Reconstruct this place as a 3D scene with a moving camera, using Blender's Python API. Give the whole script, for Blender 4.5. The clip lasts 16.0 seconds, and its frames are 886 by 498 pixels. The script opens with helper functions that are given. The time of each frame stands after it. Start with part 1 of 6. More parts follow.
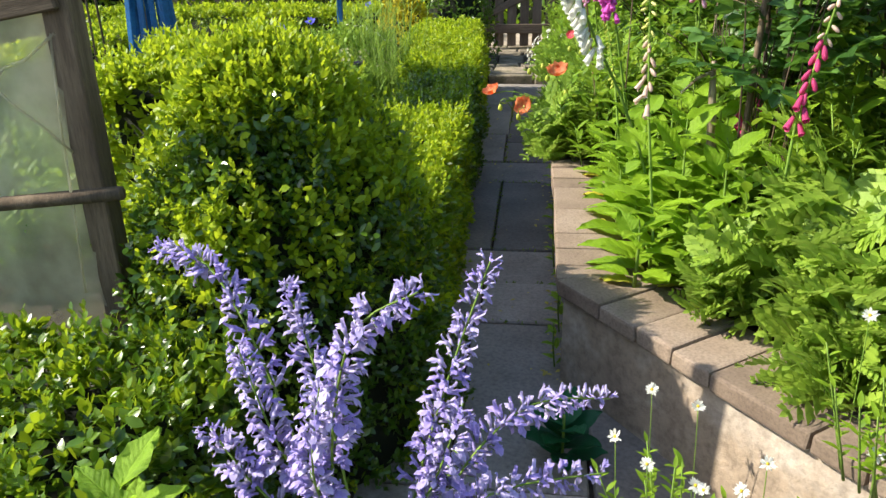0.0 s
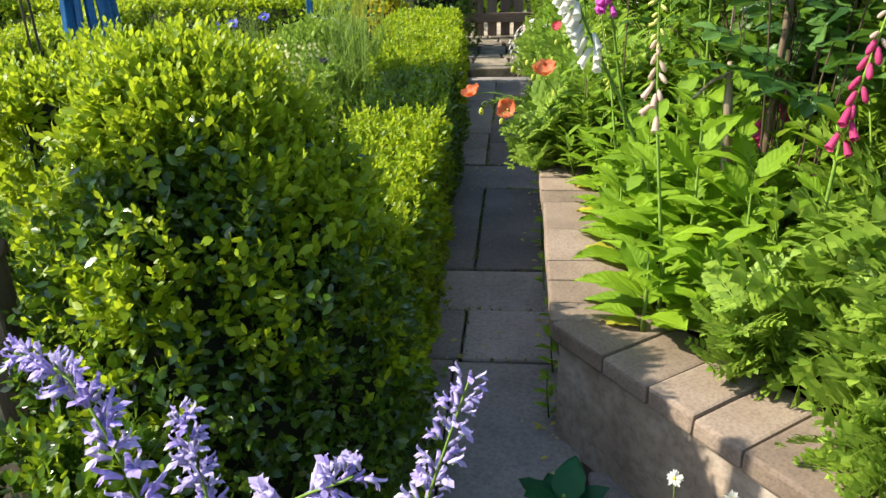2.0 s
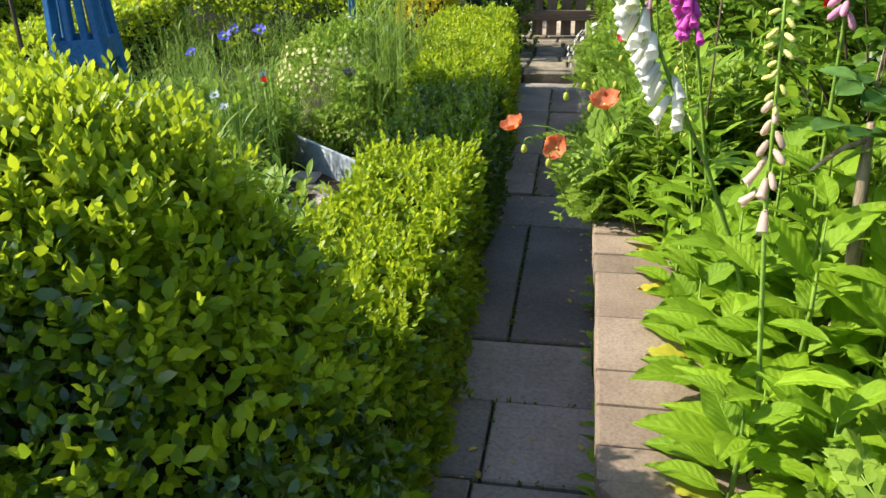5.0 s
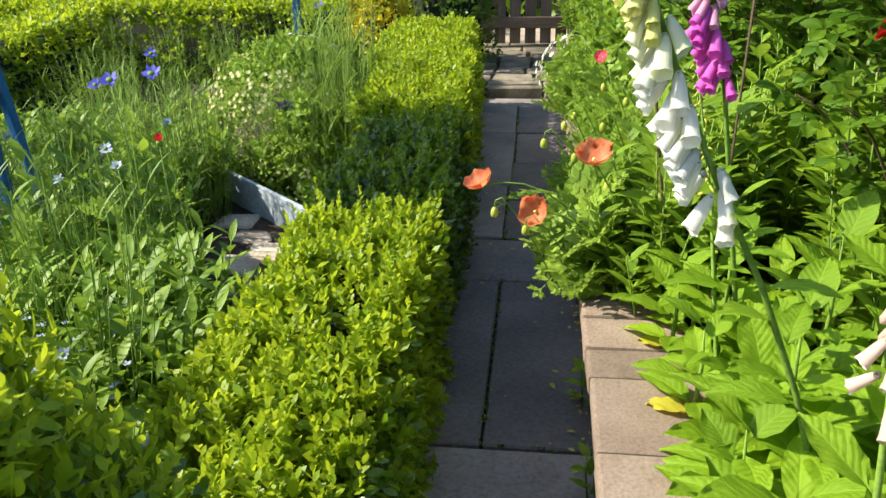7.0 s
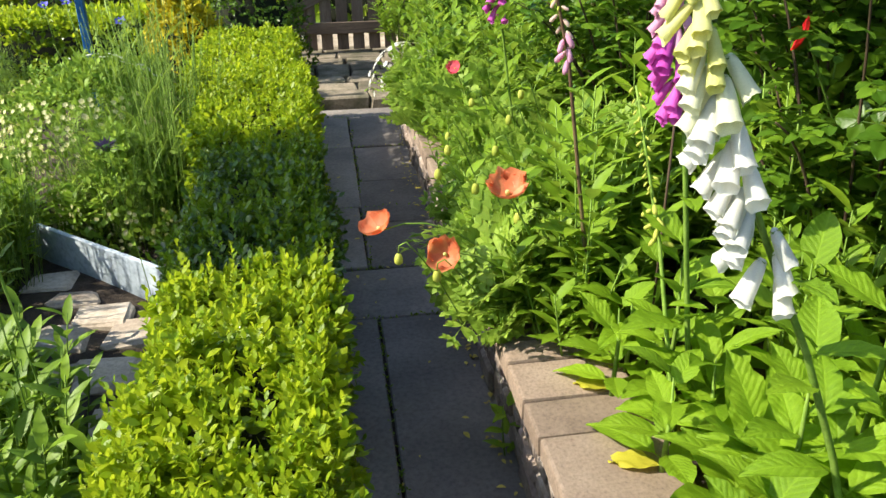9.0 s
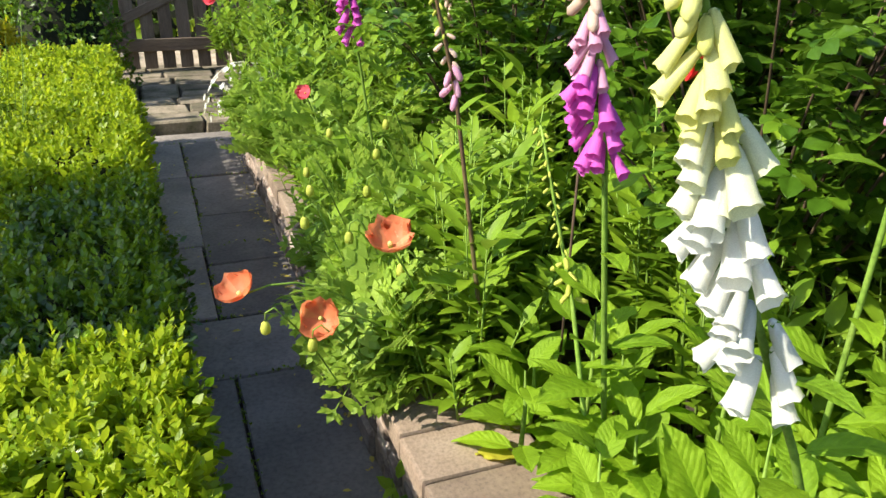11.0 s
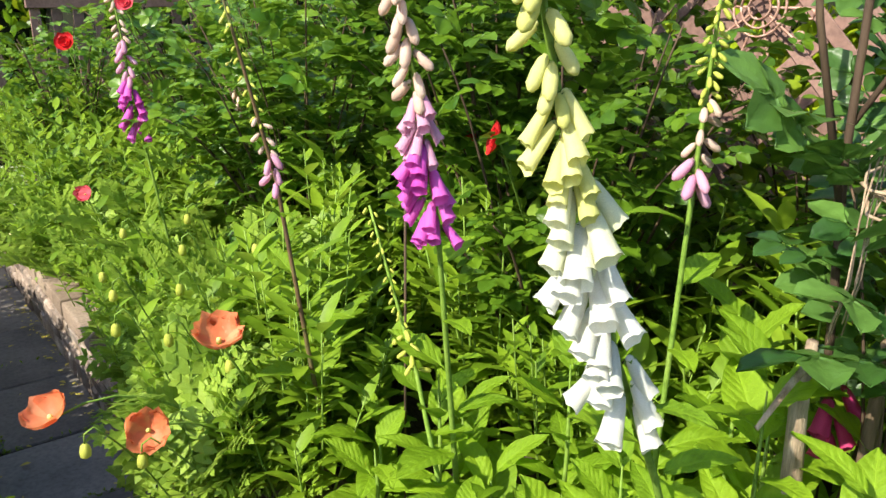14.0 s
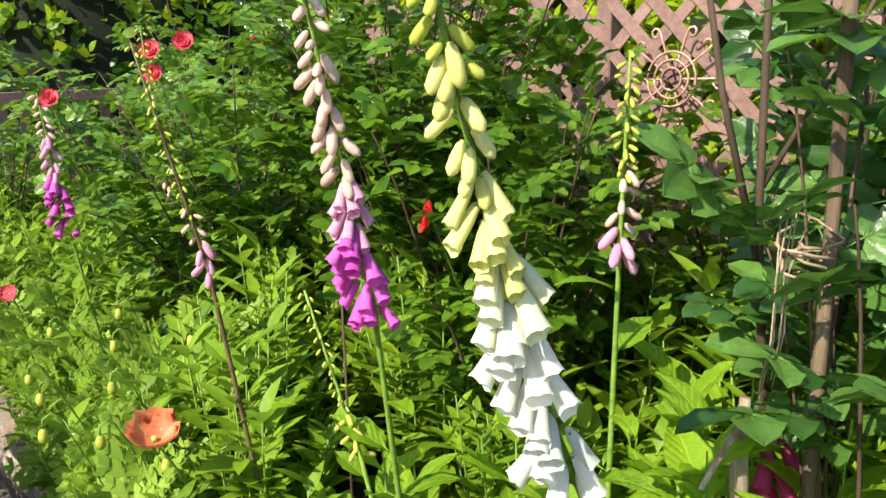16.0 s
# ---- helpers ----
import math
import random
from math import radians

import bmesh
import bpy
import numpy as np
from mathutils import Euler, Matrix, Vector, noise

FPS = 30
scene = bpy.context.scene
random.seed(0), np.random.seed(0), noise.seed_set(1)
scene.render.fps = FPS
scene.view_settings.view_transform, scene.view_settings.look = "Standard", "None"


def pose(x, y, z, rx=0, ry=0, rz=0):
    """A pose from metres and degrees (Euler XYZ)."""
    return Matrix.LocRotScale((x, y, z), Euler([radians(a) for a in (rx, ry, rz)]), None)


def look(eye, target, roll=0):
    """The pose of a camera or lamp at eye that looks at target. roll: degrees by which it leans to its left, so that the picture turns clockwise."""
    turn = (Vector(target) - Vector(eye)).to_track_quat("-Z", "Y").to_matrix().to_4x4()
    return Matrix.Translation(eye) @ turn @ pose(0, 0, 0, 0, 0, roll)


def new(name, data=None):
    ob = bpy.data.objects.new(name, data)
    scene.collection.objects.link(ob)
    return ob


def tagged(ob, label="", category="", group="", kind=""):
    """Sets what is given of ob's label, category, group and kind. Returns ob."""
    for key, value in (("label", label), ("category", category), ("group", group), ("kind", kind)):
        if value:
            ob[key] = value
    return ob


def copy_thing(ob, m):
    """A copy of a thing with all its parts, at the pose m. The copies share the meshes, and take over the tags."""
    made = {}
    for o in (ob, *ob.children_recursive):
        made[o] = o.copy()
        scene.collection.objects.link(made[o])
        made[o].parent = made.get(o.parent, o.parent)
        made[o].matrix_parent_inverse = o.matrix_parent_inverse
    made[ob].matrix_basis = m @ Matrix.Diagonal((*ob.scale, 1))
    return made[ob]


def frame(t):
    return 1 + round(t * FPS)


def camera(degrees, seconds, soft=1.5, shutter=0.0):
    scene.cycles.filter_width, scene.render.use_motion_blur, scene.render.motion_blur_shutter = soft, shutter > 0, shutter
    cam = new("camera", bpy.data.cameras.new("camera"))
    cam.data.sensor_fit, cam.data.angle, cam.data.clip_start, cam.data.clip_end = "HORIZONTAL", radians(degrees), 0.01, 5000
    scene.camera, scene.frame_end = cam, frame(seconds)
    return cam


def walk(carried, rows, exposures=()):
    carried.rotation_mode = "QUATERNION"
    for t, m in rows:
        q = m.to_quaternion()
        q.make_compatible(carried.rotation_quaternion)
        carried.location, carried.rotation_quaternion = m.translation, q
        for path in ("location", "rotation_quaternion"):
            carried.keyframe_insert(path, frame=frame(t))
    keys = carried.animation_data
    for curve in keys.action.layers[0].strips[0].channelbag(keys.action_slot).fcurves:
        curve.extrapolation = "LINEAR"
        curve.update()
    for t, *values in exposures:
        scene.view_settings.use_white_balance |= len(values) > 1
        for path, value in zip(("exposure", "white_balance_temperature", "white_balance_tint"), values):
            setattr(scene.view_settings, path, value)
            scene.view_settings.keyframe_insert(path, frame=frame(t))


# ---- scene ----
cam = camera(60.0, 16.0)
PATH = [
    (0, (0.171, 0.154, 1.345), (-0.057, 1.977, 0.552), -1.1),
    (0.5, (0.203, 0.256, 1.347), (-0.044, 2.074, 0.552), -1.2),
    (1, (0.21, 0.316, 1.346), (-0.034, 2.13, 0.54), -1.5),
    (1.5, (0.185, 0.428, 1.34), (-0.034, 2.24, 0.524), -1.6),
    (2, (0.156, 0.529, 1.325), (-0.03, 2.343, 0.502), -1.6),
    (2.5, (0.144, 0.597, 1.326), (-0.034, 2.412, 0.504), -1.3),
    (3, (0.164, 0.717, 1.334), (-0.046, 2.528, 0.513), -1.1),
    (3.5, (0.201, 0.816, 1.329), (-0.065, 2.622, 0.511), -1.2),
    (3.7, (0.204, 0.85, 1.325), (-0.078, 2.652, 0.505), -1.2),
    (5.8, (0.143, 1.328, 1.329), (-0.184, 3.105, 0.472), -1.2),
    (6, (0.134, 1.381, 1.329), (-0.184, 3.16, 0.472), -1.3),
    (6.5, (0.129, 1.549, 1.346), (-0.159, 3.332, 0.488), -1.3),
    (7, (0.123, 1.658, 1.334), (-0.113, 3.451, 0.48), -1.4),
    (7.5, (0.077, 1.745, 1.336), (-0.071, 3.548, 0.484), -1.5),
    (8, (0.0, 1.819, 1.344), (-0.023, 3.626, 0.489), -1.5),
    (8.5, (-0.071, 1.868, 1.343), (0.05, 3.67, 0.483), -1.2),
    (9, (-0.1, 1.929, 1.341), (0.157, 3.715, 0.477), -0.8),
    (9.5, (-0.087, 2.03, 1.339), (0.283, 3.797, 0.477), -0.4),
    (9.7, (-0.08, 2.066, 1.334), (0.331, 3.824, 0.474), -0.1),
    (12, (-0.166, 2.186, 1.33), (0.67, 3.817, 0.531), 2.2),
    (12.5, (-0.176, 2.189, 1.33), (0.751, 3.786, 0.562), 2.4),
    (13, (-0.188, 2.191, 1.329), (0.827, 3.753, 0.603), 2.3),
    (13.5, (-0.201, 2.195, 1.328), (0.9, 3.721, 0.651), 1.9),
    (14, (-0.206, 2.195, 1.332), (0.968, 3.688, 0.708), 1.1),
    (14.5, (-0.2, 2.195, 1.335), (1.039, 3.659, 0.765), 0.4),
    (15, (-0.195, 2.191, 1.339), (1.088, 3.635, 0.821), -0.2),
    (15.5, (-0.197, 2.187, 1.342), (1.113, 3.622, 0.868), -0.7),
    (16, (-0.202, 2.184, 1.341), (1.12, 3.619, 0.903), -1.1),
]
walk(cam, [(t, look(eye, target, roll)) for t, eye, target, roll in PATH])

# ---- light ----
SUN_DIR = Vector((-0.96, -0.05, 0.83)).normalized()      # towards the sun
world = bpy.data.worlds.new("sky")
scene.world = world
world.use_nodes = True
wn = world.node_tree
sky = wn.nodes.new("ShaderNodeTexSky")
sky.sky_type = "NISHITA"
sky.sun_disc = False
sky.sun_elevation = math.asin(SUN_DIR.z)
sky.sun_rotation = math.atan2(SUN_DIR.x, SUN_DIR.y)
wn.nodes["Background"].inputs["Strength"].default_value = 0.15
wn.links.new(sky.outputs["Color"], wn.nodes["Background"].inputs["Color"])
sun_data = bpy.data.lights.new("sun", "SUN")
sun_data.energy = 4.6
sun_data.angle = radians(0.55)
sun_data.color = (1.0, 0.93, 0.79)
sun = new("sun", sun_data)
sun.matrix_world = look(SUN_DIR * 20, (0, 0, 0))
scene.view_settings.exposure = 1.13

rng = np.random.default_rng(11)


# ---- materials ----
def shader(name):
    m = bpy.data.materials.new(name)
    m.use_nodes = True
    t = m.node_tree
    t.nodes.clear()
    out = t.nodes.new("ShaderNodeOutputMaterial")
    return m, t, out


def node(t, kind, **values):
    n = t.nodes.new(kind)
    for key, value in values.items():
        n.inputs[key.replace("_", " ")].default_value = value
    return n


def rgba(c):
    return (*c, 1.0)


def ramp(t, fac, stops):
    r = t.nodes.new("ShaderNodeValToRGB")
    el = r.color_ramp.elements
    while len(el) < len(stops):
        el.new(0.5)
    for e, (p, c) in zip(el, stops):
        e.position, e.color = p, rgba(c)
    t.links.new(fac, r.inputs["Fac"])
    return r.outputs["Color"]


def leaf_mat(name, dark, light, glow, rough=0.45, thin=0.35, vein=0.0, gloss=0.3, gain=(1.85, 1.8, 0.55), ribs=False):
    """Leaves: every leaf its own shade between dark and light, light coming through in the colour glow."""
    dark, light = [[a * g for a, g in zip(c, gain)] for c in (dark, light)]
    m, t, out = shader(name)
    geo = t.nodes.new("ShaderNodeNewGeometry")
    info = t.nodes.new("ShaderNodeObjectInfo")
    add = t.nodes.new("ShaderNodeMath")
    add.operation = "ADD"
    t.links.new(geo.outputs["Random Per Island"], add.inputs[0])
    t.links.new(info.outputs["Random"], add.inputs[1])
    fr = t.nodes.new("ShaderNodeMath")
    fr.operation = "FRACT"
    t.links.new(add.outputs[0], fr.inputs[0])
    mid = [(a + b) / 2 for a, b in zip(dark, light)]
    col = ramp(t, fr.outputs[0], [(0.0, dark), (0.55, mid), (1.0, light)])
    tc = t.nodes.new("ShaderNodeTexCoord")
    ns = node(t, "ShaderNodeTexNoise", Scale=55.0, Detail=3.0)
    t.links.new(tc.outputs["Object"], ns.inputs["Vector"])
    mix = t.nodes.new("ShaderNodeMixRGB")
    mix.blend_type = "MULTIPLY"
    mix.inputs["Fac"].default_value = 0.6
    t.links.new(col, mix.inputs["Color1"])
    t.links.new(ramp(t, ns.outputs["Fac"], [(0.3, (0.6, 0.62, 0.5)), (0.7, (1.15, 1.15, 1.1))]), mix.inputs["Color2"])
    p = node(t, "ShaderNodeBsdfPrincipled", Roughness=rough)
    p.inputs["Specular IOR Level"].default_value = gloss
    t.links.new(mix.outputs["Color"], p.inputs["Base Color"])
    tr = t.nodes.new("ShaderNodeBsdfTranslucent")
    gmix = t.nodes.new("ShaderNodeMixRGB")
    gmix.blend_type = "MULTIPLY"
    gmix.inputs["Fac"].default_value = 0.7
    gmix.inputs["Color1"].default_value = rgba(glow)
    t.links.new(ramp(t, fr.outputs[0], [(0.0, (0.55, 0.6, 0.5)), (1.0, (1.2, 1.1, 1.0))]), gmix.inputs["Color2"])
    t.links.new(gmix.outputs["Color"], tr.inputs["Color"])
    bump = node(t, "ShaderNodeBump", Strength=0.25 + vein, Distance=0.002)
    vs = node(t, "ShaderNodeTexNoise", Scale=140.0, Detail=2.0)
    t.links.new(tc.outputs["Object"], vs.inputs["Vector"])
    t.links.new(vs.outputs["Fac"], bump.inputs["Height"])
    t.links.new(bump.outputs["Normal"], p.inputs["Normal"])
    if ribs:
        # side veins run forwards from the midrib; leaves of this kind are one unit long along y
        def calc(op, a, b=0.0):
            n = t.nodes.new("ShaderNodeMath")
            n.operation = op
            for k, q in enumerate((a, b)):
                if isinstance(q, float):
                    n.inputs[k].default_value = q
                else:
                    t.links.new(q, n.inputs[k])
            return n.outputs[0]
        xyz = t.nodes.new("ShaderNodeSeparateXYZ")
        t.links.new(tc.outputs["Object"], xyz.inputs[0])
        ax = calc("ABSOLUTE", xyz.outputs["X"])
        slant = calc("SUBTRACT", xyz.outputs["Y"], calc("MULTIPLY", ax, 1.1))
        wob = calc("ADD", calc("MULTIPLY", slant, 31.0), calc("MULTIPLY", ns.outputs["Fac"], 1.6))
        rib = calc("POWER", calc("ABSOLUTE", calc("SINE", wob)), 0.5)
        mid_ = calc("MINIMUM", calc("MULTIPLY", ax, 45.0), 1.0)
        height = calc("MULTIPLY", rib, mid_)
        vein_bump = node(t, "ShaderNodeBump", Strength=0.22, Distance=0.014)
        t.links.new(height, vein_bump.inputs["Height"])
        t.links.new(bump.outputs["Normal"], vein_bump.inputs["Normal"])
        t.links.new(vein_bump.outputs["Normal"], p.inputs["Normal"])
        vc = t.nodes.new("ShaderNodeMixRGB")
        vc.inputs["Color1"].default_value = rgba([min(a * 1.25, 0.8) for a in light])
        t.links.new(mix.outputs["Color"], vc.inputs["Color2"])
        t.links.new(calc("ADD", calc("MULTIPLY", height, 0.35), 0.65), vc.inputs["Fac"])
        t.links.new(vc.outputs["Color"], p.inputs["Base Color"])
    mx = t.nodes.new("ShaderNodeMixShader")
    mx.inputs["Fac"].default_value = thin
    t.links.new(p.outputs[0], mx.inputs[1])
    t.links.new(tr.outputs[0], mx.inputs[2])
    t.links.new(mx.outputs[0], out.inputs["Surface"])
    return m


def rough_mat(name, a, b, c, scale=6.0, fine=60.0, rough=0.85, bump=0.4, dist=0.004, metal=0.0, streak=(1, 1, 1), piece=0.25, gloss=0.3):
    """Stone, wood, soil, paint: three tones at two scales, with relief; each piece a little different."""
    m, t, out = shader(name)
    tc = t.nodes.new("ShaderNodeTexCoord")
    info = t.nodes.new("ShaderNodeObjectInfo")
    mp = t.nodes.new("ShaderNodeMapping")
    mp.inputs["Scale"].default_value = streak
    t.links.new(tc.outputs["Object"], mp.inputs["Vector"])
    shift = t.nodes.new("ShaderNodeVectorMath")
    shift.operation = "MULTIPLY_ADD"
    comb = t.nodes.new("ShaderNodeCombineXYZ")
    for k in range(3):
        t.links.new(info.outputs["Random"], comb.inputs[k])
    t.links.new(comb.outputs[0], shift.inputs[0])
    shift.inputs[1].default_value = (13, 7, 5)
    t.links.new(mp.outputs[0], shift.inputs[2])
    big = node(t, "ShaderNodeTexNoise", Scale=scale, Detail=5.0, Roughness=0.6)
    small = node(t, "ShaderNodeTexNoise", Scale=fine, Detail=6.0, Roughness=0.65)
    for n in (big, small):
        t.links.new(shift.outputs[0], n.inputs["Vector"])
    col = ramp(t, big.outputs["Fac"], [(0.3, a), (0.5, b), (0.72, c)])
    mix = t.nodes.new("ShaderNodeMixRGB")
    mix.blend_type = "MULTIPLY"
    mix.inputs["Fac"].default_value = 0.75
    t.links.new(col, mix.inputs["Color1"])
    t.links.new(ramp(t, small.outputs["Fac"], [(0.3, (0.55, 0.55, 0.55)), (0.52, (1, 1, 1)), (0.75, (1.3, 1.28, 1.25))]), mix.inputs["Color2"])
    mix2 = t.nodes.new("ShaderNodeMixRGB")
    mix2.blend_type = "MULTIPLY"
    mix2.inputs["Fac"].default_value = 1.0
    t.links.new(mix.outputs["Color"], mix2.inputs["Color1"])
    t.links.new(ramp(t, info.outputs["Random"], [(0.0, (1 - piece,) * 3), (1.0, (1 + piece * 0.6,) * 3)]), mix2.inputs["Color2"])
    p = node(t, "ShaderNodeBsdfPrincipled", Roughness=rough, Metallic=metal)
    p.inputs["Specular IOR Level"].default_value = gloss
    t.links.new(mix2.outputs["Color"], p.inputs["Base Color"])
    bp = node(t, "ShaderNodeBump", Strength=bump, Distance=dist)
    t.links.new(small.outputs["Fac"], bp.inputs["Height"])
    t.links.new(bp.outputs["Normal"], p.inputs["Normal"])
    t.links.new(p.outputs[0], out.inputs["Surface"])
    return m


BOX = leaf_mat("box_leaf", (0.030, 0.075, 0.008), (0.090, 0.155, 0.014), (0.34, 0.46, 0.02), 0.32, 0.40, gloss=0.55)
# old leaves of the dome; the shaded hedge stretch borrows this dark colour
BOX_OLD_SHADED = leaf_mat("old_shaded_box_leaf", (0.014, 0.042, 0.007), (0.054, 0.106, 0.013), (0.22, 0.36, 0.02), 0.28, 0.30, gloss=0.6, gain=(1.6, 1.6, 0.8))
# young leaf colour, also standing in for sunlit leaves on hedge tops
BOX_NEW_LIT = leaf_mat("box_young_lit_leaf", (0.092, 0.158, 0.012), (0.180, 0.228, 0.02), (0.50, 0.62, 0.03), 0.45, 0.45, gloss=0.3)
GOLD = leaf_mat("golden_leaf", (0.22, 0.21, 0.015), (0.38, 0.32, 0.03), (0.6, 0.5, 0.04), 0.45, 0.35)
FOX = leaf_mat("foxglove_leaf", (0.076, 0.145, 0.018), (0.140, 0.228, 0.034), (0.32, 0.54, 0.04), 0.5, 0.36, 0.3, ribs=True)
POP = leaf_mat("poppy_leaf", (0.088, 0.150, 0.052), (0.180, 0.260, 0.108), (0.42, 0.60, 0.10), 0.5, 0.38)
LANCE = leaf_mat("perennial_leaf", (0.056, 0.110, 0.018), (0.124, 0.198, 0.038), (0.34, 0.50, 0.05), 0.5, 0.35)
ROSE = leaf_mat("rose_leaf", (0.028, 0.078, 0.022), (0.088, 0.152, 0.042), (0.24, 0.41, 0.035), 0.36, 0.32, gloss=0.45)
# shade and its bluish sky sheen are put into this leaf colour
ROSE_SHADED = leaf_mat("shaded_rose_leaf", (0.016, 0.046, 0.024), (0.085, 0.150, 0.075), (0.14, 0.30, 0.04), 0.36, 0.28, 0.2, gloss=0.45, gain=(1.35, 1.5, 0.6))
WISP = leaf_mat("cornflower_leaf", (0.075, 0.140, 0.036), (0.15, 0.23, 0.06), (0.34, 0.48, 0.07), 0.55, 0.35)
DARKLEAF = leaf_mat("shade_shrub_leaf", (0.024, 0.060, 0.014), (0.065, 0.120, 0.022), (0.16, 0.30, 0.03), 0.4, 0.3)
IVY = leaf_mat("vine_leaf", (0.12, 0.18, 0.02), (0.22, 0.29, 0.03), (0.52, 0.64, 0.04), 0.45, 0.42)
YELLOW = leaf_mat("yellowing_leaf", (0.16, 0.17, 0.05), (0.24, 0.22, 0.07), (0.6, 0.55, 0.06), 0.55, 0.3)
DRY = leaf_mat("dry_leaf", (0.24, 0.19, 0.10), (0.38, 0.32, 0.20), (0.4, 0.32, 0.15), 0.7, 0.2)
SAGE = leaf_mat("salvia_leaf", (0.09, 0.17, 0.02), (0.15, 0.25, 0.04), (0.36, 0.58, 0.05), 0.55, 0.35, 0.3, ribs=True)
STEM = rough_mat("green_stem", (0.13, 0.23, 0.03), (0.18, 0.29, 0.045), (0.22, 0.32, 0.06), 20, 120, 0.6, 0.2, 0.001, gloss=0.15)
TEAL = leaf_mat("teal_leaf", (0.004, 0.040, 0.040), (0.008, 0.065, 0.065), (0.02, 0.16, 0.08), 0.45, 0.25)
RED_STEM = rough_mat("reddish_stem", (0.10, 0.06, 0.04), (0.16, 0.10, 0.05), (0.15, 0.17, 0.06), 12, 90, 0.55, 0.2, 0.001)
WOODY = rough_mat("woody_stem", (0.042, 0.026, 0.016), (0.075, 0.048, 0.028), (0.12, 0.082, 0.048), 14, 70, 0.8, 0.6, 0.003, streak=(1, 1, 0.25))
# near-black: the shade between leaves and twigs is put into this colour
TWIG_SHADE = rough_mat("twigs_in_shade", (0.006, 0.010, 0.003), (0.010, 0.014, 0.004), (0.016, 0.018, 0.006), 18, 80, 0.9, 0.5)


def petal_mat(name, a, b, glow, thin=0.35, rough=0.5):
    return leaf_mat(name, a, b, glow, rough, thin, 0.0, 0.2, (0.98, 0.98, 0.98))


LILAC = petal_mat("lilac_petal", (0.42, 0.36, 0.66), (0.63, 0.56, 0.82), (0.60, 0.50, 0.90), 0.3)
LILAC_DEEP = petal_mat("violet_petal", (0.34, 0.27, 0.64), (0.50, 0.41, 0.80), (0.46, 0.36, 0.85), 0.3)
WHITE = petal_mat("white_petal", (0.74, 0.74, 0.70), (0.80, 0.80, 0.76), (0.88, 0.88, 0.82), 0.4)
IVORY = petal_mat("ivory_petal", (0.72, 0.73, 0.50), (0.80, 0.80, 0.62), (0.82, 0.82, 0.55), 0.3)
CREAM = petal_mat("cream_bud", (0.66, 0.66, 0.19), (0.74, 0.73, 0.32), (0.75, 0.75, 0.2), 0.3)
GREENBUD = petal_mat("green_bud", (0.42, 0.48, 0.07), (0.58, 0.60, 0.12), (0.6, 0.65, 0.12), 0.28)
MAGENTA = petal_mat("magenta_petal", (0.56, 0.07, 0.44), (0.70, 0.16, 0.60), (0.8, 0.12, 0.62), 0.35)
PINK = petal_mat("pink_petal", (0.66, 0.32, 0.50), (0.72, 0.42, 0.58), (0.8, 0.4, 0.6), 0.35)
PALE = petal_mat("pale_pink_petal", (0.70, 0.50, 0.42), (0.76, 0.60, 0.52), (0.8, 0.6, 0.5), 0.35)
CERISE = petal_mat("cerise_petal", (0.52, 0.04, 0.16), (0.62, 0.08, 0.24), (0.7, 0.05, 0.2), 0.35)
ORANGE = petal_mat("salmon_petal", (0.78, 0.22, 0.10), (0.86, 0.34, 0.18), (0.90, 0.32, 0.14), 0.45)
RED = petal_mat("red_petal", (0.55, 0.012, 0.02), (0.68, 0.03, 0.035), (0.75, 0.03, 0.03), 0.3)
ROSEPINK = petal_mat("pink_rose_petal", (0.66, 0.06, 0.10), (0.74, 0.12, 0.16), (0.8, 0.1, 0.12), 0.3)
BLUE = petal_mat("cornflower_petal", (0.10, 0.10, 0.58), (0.18, 0.17, 0.74), (0.2, 0.18, 0.8), 0.3)
PALEBLUE = petal_mat("pale_blue_petal", (0.40, 0.46, 0.66), (0.56, 0.60, 0.76), (0.5, 0.55, 0.8), 0.3)
DUSK = petal_mat("dusky_purple_petal", (0.10, 0.06, 0.11), (0.17, 0.10, 0.17), (0.2, 0.1, 0.2), 0.2)
BUTTER = petal_mat("pale_yellow_petal", (0.62, 0.60, 0.26), (0.74, 0.70, 0.42), (0.7, 0.66, 0.3), 0.35)
DISC = rough_mat("yellow_disc", (0.55, 0.36, 0.02), (0.62, 0.44, 0.03), (0.66, 0.50, 0.05), 60, 300, 0.8, 0.6, 0.001)

STONE = rough_mat("paving_stone", (0.130, 0.116, 0.104), (0.195, 0.172, 0.150), (0.265, 0.235, 0.205), 3.5, 70, 0.78, 0.35, 0.002, piece=0.3, gloss=0.45)
STONE_WARM = rough_mat("brown_paving_stone", (0.22, 0.185, 0.15), (0.33, 0.28, 0.232), (0.43, 0.37, 0.31), 3.0, 75, 0.75, 0.4, 0.002, piece=0.22, gloss=0.45)
COPING = rough_mat("coping_stone", (0.17, 0.124, 0.090), (0.235, 0.175, 0.128), (0.30, 0.235, 0.178), 4, 130, 0.88, 0.45, 0.002, piece=0.2)
RENDER = rough_mat("wall_render", (0.20, 0.15, 0.11), (0.31, 0.24, 0.175), (0.44, 0.38, 0.32), 4, 38, 0.92, 0.8, 0.006)
RUBBLE = rough_mat("rubble_stone", (0.16, 0.12, 0.09), (0.27, 0.21, 0.17), (0.42, 0.37, 0.32), 8, 70, 0.9, 0.7, 0.005, piece=0.45)
PALESTONE = rough_mat("pale_stone", (0.30, 0.24, 0.18), (0.42, 0.35, 0.27), (0.52, 0.45, 0.36), 6, 60, 0.9, 0.5, 0.003)
